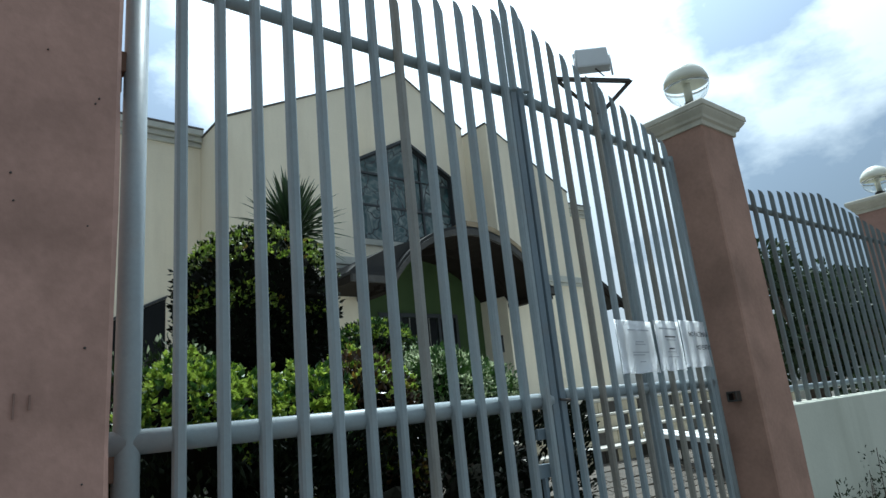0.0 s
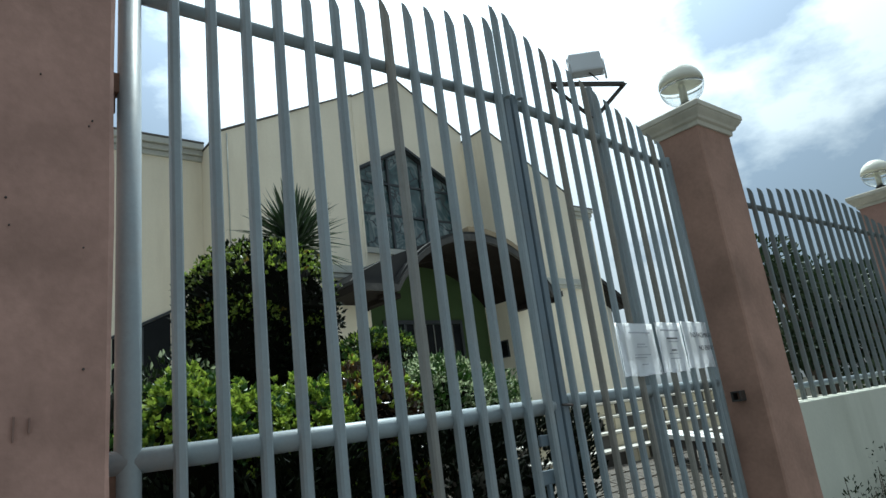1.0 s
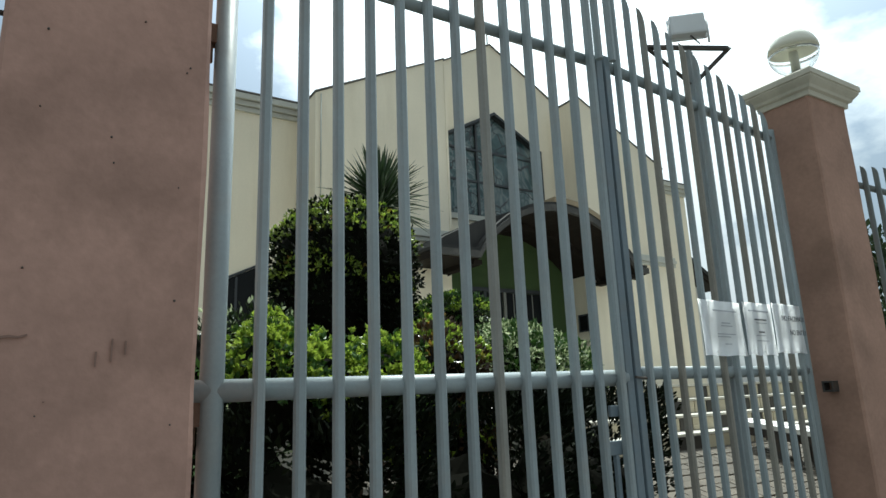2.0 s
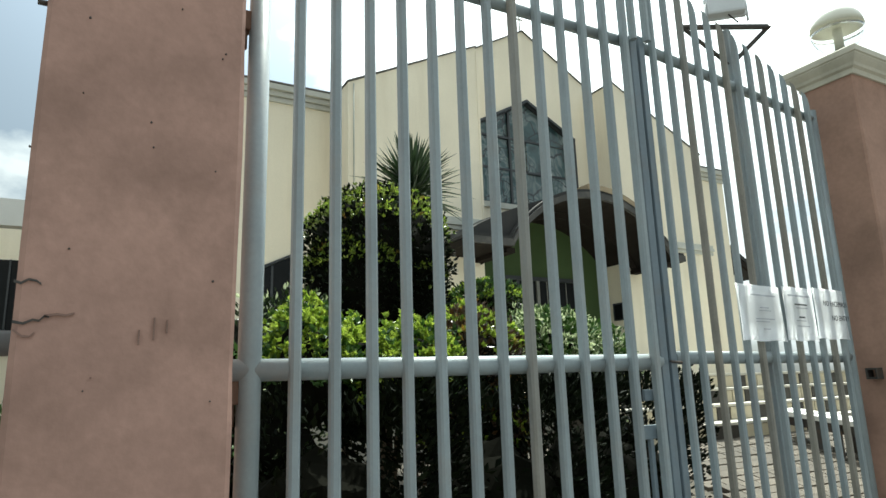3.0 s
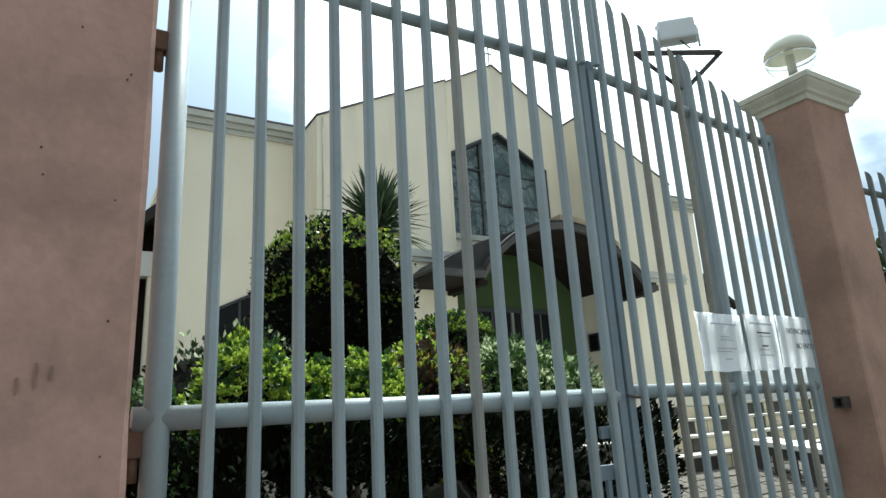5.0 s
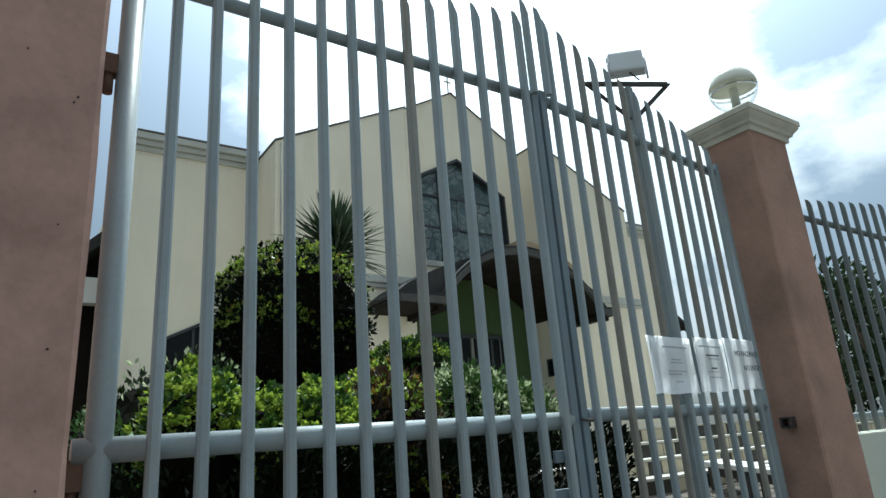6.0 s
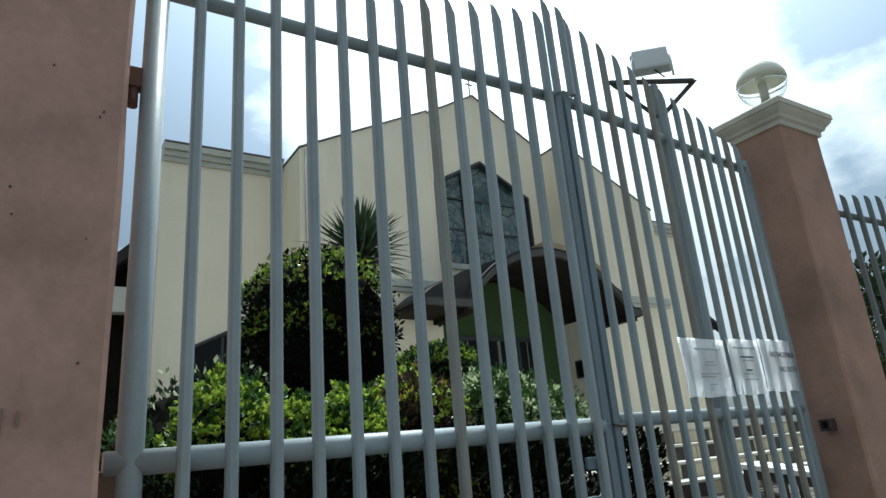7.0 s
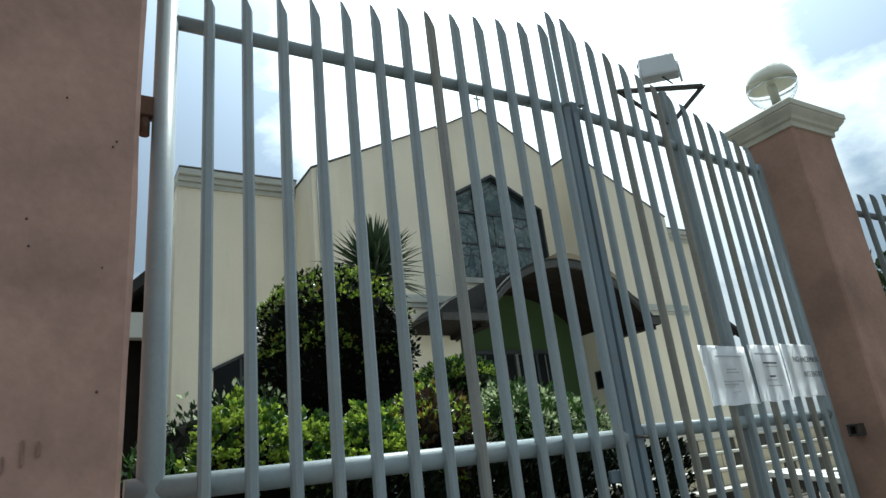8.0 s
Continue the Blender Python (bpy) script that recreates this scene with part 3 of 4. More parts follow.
for x, z in ((-0.405, 2.285), (-0.27, 2.055), (-0.262, 1.995), (-0.405, 2.10), (-0.13, 1.955), (-0.125, 2.25), (-0.405, 1.745), (-0.12, 1.42), (-0.22, 2.36), (-0.49, 1.96), (-0.125, 1.69), (-0.118, 2.265), (-0.36, 1.45)):
    x, z = on_face(x, z)
    r = random.uniform(0.0018, 0.0036)
    wpart("nail_hole", rod((x, -0.168, z), (x, -0.1745, z), r, 7, r * 0.6), IRON, pillar_l)
for x, z, l in ((-0.268, 1.545, 0.032), (-0.240, 1.555, 0.050), (-0.215, 1.57, 0.03), (-0.35, 1.475, 0.003)):
    x, z = on_face(x, z)
    wpart("scratch", box(x, x + 0.0035, -0.1745, -0.168, z, z + l), SCRATCH, pillar_l)


def crack(points):
    bm = bmesh.new()
    prev = None
    for i, (x, z) in enumerate(on_face(*p) for p in points):
        w = 0.0022 * (1 - 0.6 * i / len(points)) + 0.0006
        q = [bm.verts.new((x, -0.1750, z + w)), bm.verts.new((x, -0.1750, z - w)), bm.verts.new((x, -0.165, z - w)), bm.verts.new((x, -0.165, z + w))]
        if prev:
            for j in range(4):
                bm.faces.new((prev[j], prev[(j + 1) % 4], q[(j + 1) % 4], q[j]))
        prev = q
    bmesh.ops.recalc_face_normals(bm, faces=bm.faces)
    return bm


wpart("crack", crack([(-0.492, 1.672), (-0.480, 1.668), (-0.468, 1.676), (-0.455, 1.674), (-0.446, 1.667)]), IRON, pillar_l)
wpart("crack", crack([(-0.488, 1.590), (-0.470, 1.586), (-0.455, 1.594), (-0.444, 1.592), (-0.436, 1.602), (-0.428, 1.600)]), IRON, pillar_l)
wpart("crack", crack([(-0.486, 1.574), (-0.470, 1.561), (-0.458, 1.560), (-0.45, 1.568)]), SCRATCH, pillar_l)
wpart("crack", crack([(-0.436, 1.602), (-0.415, 1.606), (-0.40, 1.604), (-0.385, 1.609)]), SCRATCH, pillar_l)


def fence_run(x0, x1, y, n, arch, wall_z, label, upper=2.655, free=0.0):
    e = thing("fence", ((x0 + x1) / 2, y, wall_z), label, "fence", "fences beside the gate")
    wpart("upper_rail", rod((x0, y + 0.02, upper), (x1 - free, y + 0.02, upper), 0.02, 12), FENCE, e)
    wpart("lower_rail", rod((x0, y + 0.02, 1.435), (x1, y + 0.02, 1.435), 0.02, 12), GATE, e)
    for i in range(n):
        x = x0 + (x1 - x0) * (i + 0.5) / n
        if x > x1 - free:
            continue
        u = 2 * (x - x0) / (x1 - x0) - 1
        wpart("bar", picket(x, y - 0.012, wall_z + 0.02, 2.73 + arch * (1 - abs(u)), 0.026, 0.026, 0.04), FENCE, e)
    return e


fence_run(3.55, 6.85, 0.10, 21, 0.21, 1.33, "dark steel picket fence with arched tips on a low wall")
wpart("hook", rod((-0.52, -0.10, 2.365), (-0.545, -0.10, 2.365), 0.007, 8), IRON, pillar_l)
side_gate = thing("side_gate", (-1.4, 0.05, 0), "grey pipe rail of a closed side gate", "gate")
wpart("rail", rod((-2.3, 0.05, 1.565), (-0.52, 0.05, 1.565), 0.03, 18), GATE, side_gate)
for q in range(8):
    wpart("bar", picket(-0.95 - 0.17 * q, 0.01, 0.08, 2.9, PW, PD), GATE, side_gate)
low_wall = part("wall_street_1", box(3.55, 6.85, 0.0, 0.20, 0, 1.345, 0.008), LOWWALL)
tagged(low_wall, "pale green-grey plastered low wall with stains", "wall", kind="structure")
low_wall2 = part("wall_street_2", box(-3.6, -2.35, 0.03, 0.26, 0, 1.345, 0.008), LOWWALL)
tagged(low_wall2, "pale plastered low wall beyond the side gate", "wall", kind="structure")
low_wall3 = part("wall_street_3", box(7.25, 26, 0.03, 0.26, 0, 1.345, 0.008), LOWWALL)
tagged(low_wall3, "pale plastered low wall along the street", "wall", kind="structure")


# ---- church ----
church = thing("church", (AXIS, 9, FLOOR), "cream plastered church with stepped gable walls and porch", "church")
YW, YC, YF = 8.29, 9.14, 9.29
IN, OUT, END = 1.86, 4.59, 6.70           # half widths: recess, wings, flanks
BASE = 0.8
# the recessed gable, with a house-shaped window opening
WH, WZ0, WZ1, WZ2 = 1.34, 5.20, 7.0, 7.73
GZ, AZ = 8.38, 9.45


def wall_with_window():
    bm = bmesh.new()
    A = AXIS
    outer = [(A - IN, 4.6), (A + IN, 4.6), (A + IN, GZ), (A, AZ), (A - IN, GZ)]
    inner = [(A - WH, WZ0), (A + WH, WZ0), (A + WH, WZ1), (A, WZ2), (A - WH, WZ1)]
    for y in (YC, YC + 0.25):
        o = [bm.verts.new((x, y, z)) for x, z in outer]
        n = [bm.verts.new((x, y, z)) for x, z in inner]
        for i in range(5):
            bm.faces.new((o[i], o[(i + 1) % 5], n[(i + 1) % 5], n[i]))
        if y == YC:
            f_o, f_n = o, n
    for i in range(5):
        j = (i + 1) % 5
        bm.faces.new((f_o[i], o[i], o[j], f_o[j]))
        bm.faces.new((f_n[i], n[i], n[j], f_n[j]))
    bmesh.ops.recalc_face_normals(bm, faces=bm.faces)
    return bm


wpart("gable_wall", wall_with_window(), CREAM, church)
wpart("entrance_wall", box(AXIS - IN, AXIS + IN, YC + 0.004, YC + 0.25, FLOOR, 4.596), GREEN, church, "green painted entrance wall")
wpart("entrance_lunette", prism([(AXIS - 1.55, 4.55), (AXIS + 1.55, 4.55), (AXIS + 1.25, 4.70), (AXIS + 0.75, 4.85), (AXIS - 0.75, 4.85), (AXIS - 1.25, 4.70)],
                                YC - 0.009, YC - 0.003), GREEN, church, "green painted wall under the vault")
for s in (-1, 1):
    x_in, x_out, x_end = AXIS + s * IN, AXIS + s * OUT, AXIS + s * END
    poly = [(x_in, BASE), (x_out, BASE), (x_out, 6.81), (x_in, 8.17)]
    wpart("wing_wall", prism(poly, YW, 19), CREAM, church)
    wpart("coping", prism([(x_in - s * 0.02, 8.175), (x_out + s * 0.02, 6.815), (x_out + s * 0.02, 6.845), (x_in - s * 0.02, 8.21)], YW - 0.02, 19.01), COPING, church)
    wpart("flank_wall", box(min(x_out, x_end), max(x_out, x_end), YF, YF + 0.5, BASE, 6.68), CREAM, church)
    # three-stepped cornice on the flank
    xa, xb = sorted((x_out, x_end))
    for o, z0, z1 in ((0.05, 6.63, 6.72), (0.10, 6.724, 6.82), (0.16, 6.824, 6.94)):
        wpart("cornice", box(xa, xb, YF - o, YF + 0.5, z0, z1, 0.012), MOULD, church)
    wpart("cornice_flashing", box(xa, xb, YF - 0.17, YF + 0.5, 6.944, 6.972), COPING, church)
    # ledge mouldings on the wing
    xa, xb = sorted((x_in, x_out))
    for o, z0, z1 in ((0.05, 4.27, 4.35), (0.09, 4.354, 4.43), (0.06, 4.434, 4.51)):
        wpart("ledge", box(xa - (0.04 if s < 0 else 0), xb + (0.04 if s > 0 else 0), YW - o, YW, z0, z1, 0.01), MOULD, church)
    wpart("gable_coping", prism([(AXIS + s * IN, GZ), (AXIS, AZ), (AXIS, AZ + 0.035), (AXIS + s * IN, GZ + 0.035)], YC - 0.03, YC + 0.27), COPING, church)
wpart("roof", prism([(AXIS - IN, GZ - 0.1), (AXIS, AZ - 0.1), (AXIS + IN, GZ - 0.1)], YC + 0.26, 19), ROOF, church)
wpart("rain_stop", box(AXIS - 1.86, AXIS - 1.815, YW - 0.012, YW, 4.51, 8.08), CREAM, church)
# seams on the wing wall
wpart("downpipe", rod((AXIS - OUT + 0.10, YW - 0.015, 4.52), (AXIS - OUT + 0.10, YW - 0.015, 6.8), 0.012, 8), MOULD, church)
wpart("finial", box(AXIS - 0.012, AXIS + 0.012, YC + 0.05, YC + 0.08, AZ + 0.02, AZ + 0.52), MOULD, church, "thin pale finial")
wpart("finial", box(AXIS - 0.10, AXIS + 0.10, YC + 0.05, YC + 0.08, AZ + 0.34, AZ + 0.37), MOULD, church)

# window: frame, mullions and leaded panes
window = wpart("window", prism([(AXIS - WH, WZ0 - 0.12), (AXIS + WH, WZ0 - 0.12), (AXIS + WH, WZ0), (AXIS - WH, WZ0)], YC - 0.05, YC + 0.2), MOULD, church, "tall house-shaped leaded window")


def top_of(x):
    return WZ2 - (WZ2 - WZ1) * abs(x) / WH


for xm in (-WH + 0.03, -0.46, 0.46, WH - 0.03):
    part("mullion", box(AXIS + xm - 0.028, AXIS + xm + 0.028, YC + 0.07, YC + 0.14, WZ0, top_of(xm) - 0.02), FRAME, window)
for z in (WZ0 + 0.03, 6.02, 6.76):
    w = WH if z <= WZ1 else WH * (WZ2 - z) / (WZ2 - WZ1)
    part("transom", box(AXIS - w, AXIS + w, YC + 0.075, YC + 0.135, z - 0.025, z + 0.025), FRAME, window)
for s in (-1, 1):
    part("head_frame", prism([(AXIS + s * WH, WZ1), (AXIS, WZ2), (AXIS, WZ2 - 0.09), (AXIS + s * WH, WZ1 - 0.09)], YC + 0.03, YC + 0.16), FRAME, window)
xs_p, zs_p = (-1.31, -0.46, 0.0, 0.46, 1.31), (5.23, 6.02, 6.76, 8.0)
for i in range(4):
    for j in range(3):
        xa, xb = xs_p[i], xs_p[i + 1]
        za, zb = zs_p[j], zs_p[j + 1]
        ta, tb = min(zb, top_of(xa)), min(zb, top_of(xb))
        if max(ta, tb) <= za + 0.02:
            continue
        ta, tb = max(ta, za + 0.01), max(tb, za + 0.01)
        pane = part("pane", prism([(AXIS + xa, za), (AXIS + xb, za), (AXIS + xb, tb), (AXIS + xa, ta)], YC + 0.10, YC + 0.108), PANE, window)
        # each pane sits at its own small angle
        c = Vector((AXIS + (xa + xb) / 2, YC + 0.10, (za + zb) / 2))
        pane.matrix_basis = Matrix.Translation(c) @ Euler((radians(random.uniform(-2.5, 2.5)), 0, radians(random.uniform(-3, 3)))).to_matrix().to_4x4() @ Matrix.Translation(-c)

# dark boards that line the reveal and stand a little proud of the wall
for s in (-1, 1):
    xa, xb = sorted((AXIS + s * WH, AXIS + s * (WH - 0.05)))
    part("jamb", box(xa, xb, YC - 0.045, YC + 0.24, WZ0, WZ1 - 0.02), FRAME, window)
    part("head_board", prism([(AXIS + s * WH, WZ1), (AXIS, WZ2), (AXIS, WZ2 - 0.065), (AXIS + s * WH, WZ1 - 0.065)], YC - 0.05, YC + 0.028), FRAME, window)

# entrance doors
door = wpart("door", box(AXIS - 1.06, AXIS + 1.06, YC - 0.05, YC + 0.02, 3.56, 3.64), FRAME, church, "double door with barred glass panes")
for xd in (-1.03, -0.52, 0.0, 0.52, 1.03):
    part("door_post", box(AXIS + xd - 0.035, AXIS + xd + 0.035, YC - 0.045, YC + 0.015, FLOOR, 3.56), FRAME if abs(xd) in (1.03, 0.52) else DOORW, door)
for i, xd in enumerate((-1.0, -0.49, 0.03, 0.55)):
    part("door_panel", box(AXIS + xd, AXIS + xd + 0.44, YC - 0.02, YC - 0.002, FLOOR, 2.55), DOORW, door)
    part("door_glass", box(AXIS + xd, AXIS + xd + 0.44, YC - 0.012, YC - 0.002, 2.554, 3.55), DARKGLASS, door)
    for q in range(2, 3):
        part("glazing_bar", box(AXIS + xd + 0.11 * q - 0.010, AXIS + xd + 0.11 * q + 0.010, YC - 0.024, YC - 0.012, 2.56, 3.55), DOORW, door)

# small dark windows
xr = AXIS + IN
w = wpart("side_window", box(xr - 0.02, xr - 0.004, 8.56, 8.80, 2.74, 3.06), DARKGLASS, church, "small dark window")
for y0, y1, z0, z1 in ((8.53, 8.56, 2.71, 3.09), (8.80, 8.83, 2.71, 3.09), (8.53, 8.83, 3.06, 3.09), (8.53, 8.83, 2.71, 2.74)):
    own(part("frame", box(xr - 0.035, xr - 0.003, y0, y1, z0, z1), FRAME, w))
wpart("flank_window", prism([(1.92, 2.3), (2.80, 2.3), (2.80, 3.80), (1.92, 3.38)], YF - 0.012, YF - 0.003), DARKGLASS, church, "dark window with a slanting head")
wpart("window_frame", prism([(1.90, 3.375), (2.82, 3.815), (2.82, 3.86), (1.90, 3.42)], YF - 0.03, YF - 0.002), FRAME, church)
wpart("window_mullion", box(2.34, 2.38, YF - 0.025, YF - 0.013, 2.3, 3.57), FRAME, church)

# porch canopy: an arched front edge between two flat eaves, a dark gable behind it
CY0, EAVE, RISE, HALF = 7.14, 3.79, 1.08, 1.98
CW, CWR = 2.86, 2.30


def canopy_line(x, lift=0.0):
    u = abs(x) / HALF
    return EAVE + lift + (RISE * (1 - u ** 2.1) ** 0.85 if u < 1 else 0.0)


xs_c = [-CW, -2.6, -2.4, -2.1] + [-HALF * math.cos(math.pi * i / 30) for i in range(31)] + [2.1, CWR]


def shell(name, y0, y1, lo, hi, mat, label="", line=xs_c):
    """A slab that follows the canopy's line from y0 to y1."""
    bm = bmesh.new()
    rows = [[(bm.verts.new((AXIS + x, y, canopy_line(x, lo))), bm.verts.new((AXIS + x, y, canopy_line(x, hi)))) for x in line] for y in (y0, y1)]
    n = len(line)
    for i in range(n - 1):
        for r in rows:
            bm.faces.new((r[i][0], r[i + 1][0], r[i + 1][1], r[i][1]))
        for k in (0, 1):
            bm.faces.new((rows[0][i][k], rows[0][i + 1][k], rows[1][i + 1][k], rows[1][i][k]))
    for i in (0, n - 1):
        bm.faces.new((rows[0][i][0], rows[0][i][1], rows[1][i][1], rows[1][i][0]))
    bmesh.ops.recalc_face_normals(bm, faces=bm.faces)
    return bm


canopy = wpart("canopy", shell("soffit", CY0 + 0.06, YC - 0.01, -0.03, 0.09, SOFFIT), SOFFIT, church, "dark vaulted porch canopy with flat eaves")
own(part("edge_trim", shell("edge_trim", CY0 - 0.02, CY0 + 0.055, -0.02, 0.10, MOULD), EDGE, canopy, "grey trim along the front edge"))
own(part("roof_slab", shell("roof_slab", CY0 + 0.02, YC - 0.01, 0.104, 0.16, ROOF), ROOF, canopy))
own(part("arch_band", shell("arch_band", CY0 + 0.01, CY0 + 0.5, 0.164, 0.27, TAN, line=[0.15 * q for q in range(-1, 10)]), TAN, canopy, "tan mossy plaster band"))
gable = [(-CW, 3.94), (-2.6, 4.14), (-2.0, 4.44), (-1.4, 4.66), (-0.6, 4.92), (0.0, 5.02), (0.6, 4.92), (1.4, 4.66), (2.0, 4.30), (CWR, 3.98)]
bm = bmesh.new()
front = [bm.verts.new((AXIS + x, CY0 + 0.17, z)) for x, z in gable]
back = [bm.verts.new((AXIS + x, YC - 0.01, z + 0.05)) for x, z in gable]
low = [bm.verts.new((AXIS + x, CY0 + 0.17, canopy_line(x, 0.15))) for x, z in gable]
for q in range(len(gable) - 1):
    bm.faces.new((front[q], front[q + 1], back[q + 1], back[q]))
    bm.faces.new((low[q], low[q + 1], front[q + 1], front[q]))
bmesh.ops.recalc_face_normals(bm, faces=bm.faces)
own(part("gable_roof", bm, ROOF, canopy, "weathered dark roof behind the front edge"))
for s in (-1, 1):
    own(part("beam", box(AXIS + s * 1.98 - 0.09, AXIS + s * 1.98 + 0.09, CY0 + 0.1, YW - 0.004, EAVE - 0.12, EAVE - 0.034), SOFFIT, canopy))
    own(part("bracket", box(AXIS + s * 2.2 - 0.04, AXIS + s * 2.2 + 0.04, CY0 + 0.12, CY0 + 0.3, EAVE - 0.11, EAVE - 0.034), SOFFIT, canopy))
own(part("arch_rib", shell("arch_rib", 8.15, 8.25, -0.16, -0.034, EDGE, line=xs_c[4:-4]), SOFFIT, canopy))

# ---- older side building behind the church's flank ----
side = thing("side_building", (0.2, 12.5, BASE), "older side building with lean-to roof and open gallery", "building")
wpart("wall", box(-6.0, 1.3, 12.0, 18.0, BASE, 4.7), CREAM, side)
wpart("upper_wall", box(1.31, 1.9, 9.80, 18.0, BASE, 6.02), CREAM, side)
for o, z0, z1 in ((0.03, 5.98, 6.10), (0.06, 6.104, 6.24), (0.09, 6.244, 6.40)):
    wpart("cornice", box(1.31 - o, 1.9, 9.80, 18.0, z0, z1, 0.01), MOULD, side)
wpart("roof", prism([(1.305, 5.72), (-0.3, 4.10), (-0.3, 3.90), (1.305, 5.47)], 10.1, 16.5), ROOF, side, "dark lean-to roof")
# dark sheet that stands for the deep shade behind the gallery
wpart("shaded_wall", box(-0.9, 1.305, 11.0, 11.1, BASE, 5.2), SOFFIT, side, "gallery wall with its shade put into a near-black colour")
wpart("gallery_beam", box(-6.0, 1.305, 10.2, 10.45, 4.14, 4.58), WHITE, side, "white concrete beam")
for x in (-4.3, -2.7, -1.1, 1.0):
    wpart("gallery_post", box(x, x + 0.22, 10.22, 10.43, BASE, 4.136), CREAM, side)
for x in (-3.9, -2.3, -0.7):
    w = wpart("window", box(x, x + 1.1, 11.97, 11.997, 2.2, 3.9), DARKGLASS, side, "dark barred window")
    for q in range(6):
        own(part("window_bar", box(x + 0.2 * q, x + 0.2 * q + 0.03, 11.93, 11.966, 2.2, 3.9), FRAME, w))


def far_house(x0, x1, y0, y1, z1, roof_z, label, mat):
    e = thing("house", ((x0 + x1) / 2, (y0 + y1) / 2, BASE), label, "house")
    wpart("wall", box(x0, x1, y0, y1, 0.6, z1), mat, e)
    m = (y0 + y1) / 2
    wpart("roof", prism_x([(y0 - 0.6, z1 - 0.05), (m, roof_z), (y1 + 0.6, z1 - 0.05), (y1 + 0.6, z1 + 0.1), (m, roof_z + 0.15), (y0 - 0.6, z1 + 0.1)], x0 - 0.6, x1 + 0.6), ROOF, e)
    n = max(2, int((x1 - x0) / 2.2))
    for i in range(n):
        xa = x0 + (x1 - x0) * (i + 0.3) / n
        w = wpart("window", box(xa, xa + 0.9, y0 - 0.02, y0 - 0.004, z1 - 1.7, z1 - 0.6), DARKGLASS, e)
        own(part("sill", box(xa - 0.06, xa + 0.96, y0 - 0.06, y0 - 0.003, z1 - 1.76, z1 - 1.704), WHITE, w))
    return e


annex = thing("annex", (15.3, 12.0, BASE), "small white annex with a dark sloping roof", "building")
wpart("wall", box(14.72, 15.85, 10.0, 14.0, 0.6, 3.72), WHITE, annex)
wpart("upper_wall", prism([(14.72, 3.724), (15.85, 3.724), (15.85, 4.15), (14.72, 4.80)], 10.0, 14.0), WHITE, annex)
wpart("roof", prism([(14.70, 5.14), (16.25, 4.24), (16.25, 4.14), (14.70, 5.0)], 9.5, 14.3), ROOF, annex)
wpart("eave_board", prism([(14.70, 4.99), (16.22, 4.135), (16.22, 4.03), (14.70, 4.80)], 9.52, 9.60), SOFFIT, annex)
w = wpart("window", box(15.0, 15.6, 9.97, 9.997, 2.3, 3.2), DARKGLASS, annex)
own(part("sill", box(14.95, 15.65, 9.93, 9.996, 2.24, 2.296), WHITE, w))
far_house(-17.0, -9.0, 10.0, 17.0, 2.9, 3.9, "neighbouring house with a dark roof", WHITE)
far_house(-6.5, -3.4, 20.0, 26.0, 4.3, 5.2, "pale distant house behind the yard", CREAM)

# ---- steps with tiled risers ----
stairs = thing("entrance_steps", (AXIS, 3, 0.9), "broad entrance steps with cream and dark tiled risers", "steps")
SX0, SX1, SY, NR = 4.3, 12.4, 3.0, 4
RH = (FLOOR - ramp_z(3.0)) / NR
GO = 0.30
tile_me = {}


def shared(name, key, maker, mat, parent, at):
    """A piece on shared mesh data."""
    if key not in tile_me:
        bm = maker()
        me = bpy.data.meshes.new(name)
        bm.to_mesh(me)
        bm.free()
        me.materials.append(mat)
        tile_me[key] = me
    ob = new(name, tile_me[key])
    ob.parent = parent
    ob.location = Vector(at) - Vector(parent.location)
    return ob


for r in range(NR):
    y, z = SY + GO * r, ramp_z(3.0) + RH * r
    wpart("step", box(SX0, SX1, y, SY + GO * NR + 0.2, z - (0.5 if r == 0 else 0.02), z + RH - 0.03), GROUT, stairs)
    wpart("tread", box(SX0 - 0.01, SX1 + 0.01, y - 0.016, y + GO + 0.02, z + RH - 0.029, z + RH, 0.004), TREAD, stairs, "pale nosing and tread")
    for i in range(int((SX1 - SX0) / 0.23)):
        dark = (i + 2 * r) % 3 == 0 or random.random() < 0.10
        kind = "dark" if dark else "cream"
        shared("riser_tile", kind, lambda: box(-0.108, 0.108, -0.010, 0.0, 0.004, RH - 0.034, 0.0015), DARKTILE if dark else TILE, stairs,
               (SX0 + 0.115 + 0.23 * i, y, z))
porch = part("floor", box(1.4, 15.0, SY + GO * NR, 9.3, 0.6, FLOOR - 0.003), TREAD)
tagged(porch, "pale tiled porch floor before the church", "floor", kind="structure")

# a white-topped bench that runs down the slope beside the steps
BY0, BY1 = 1.55, 2.95
bench = thing("bench", (6.6, 2.25, ramp_z(2.25)), "white slab bench on dark brown slatted legs", "bench")


def bench_z(y):
    return 1.03 + 0.125 * (y - 2.68)


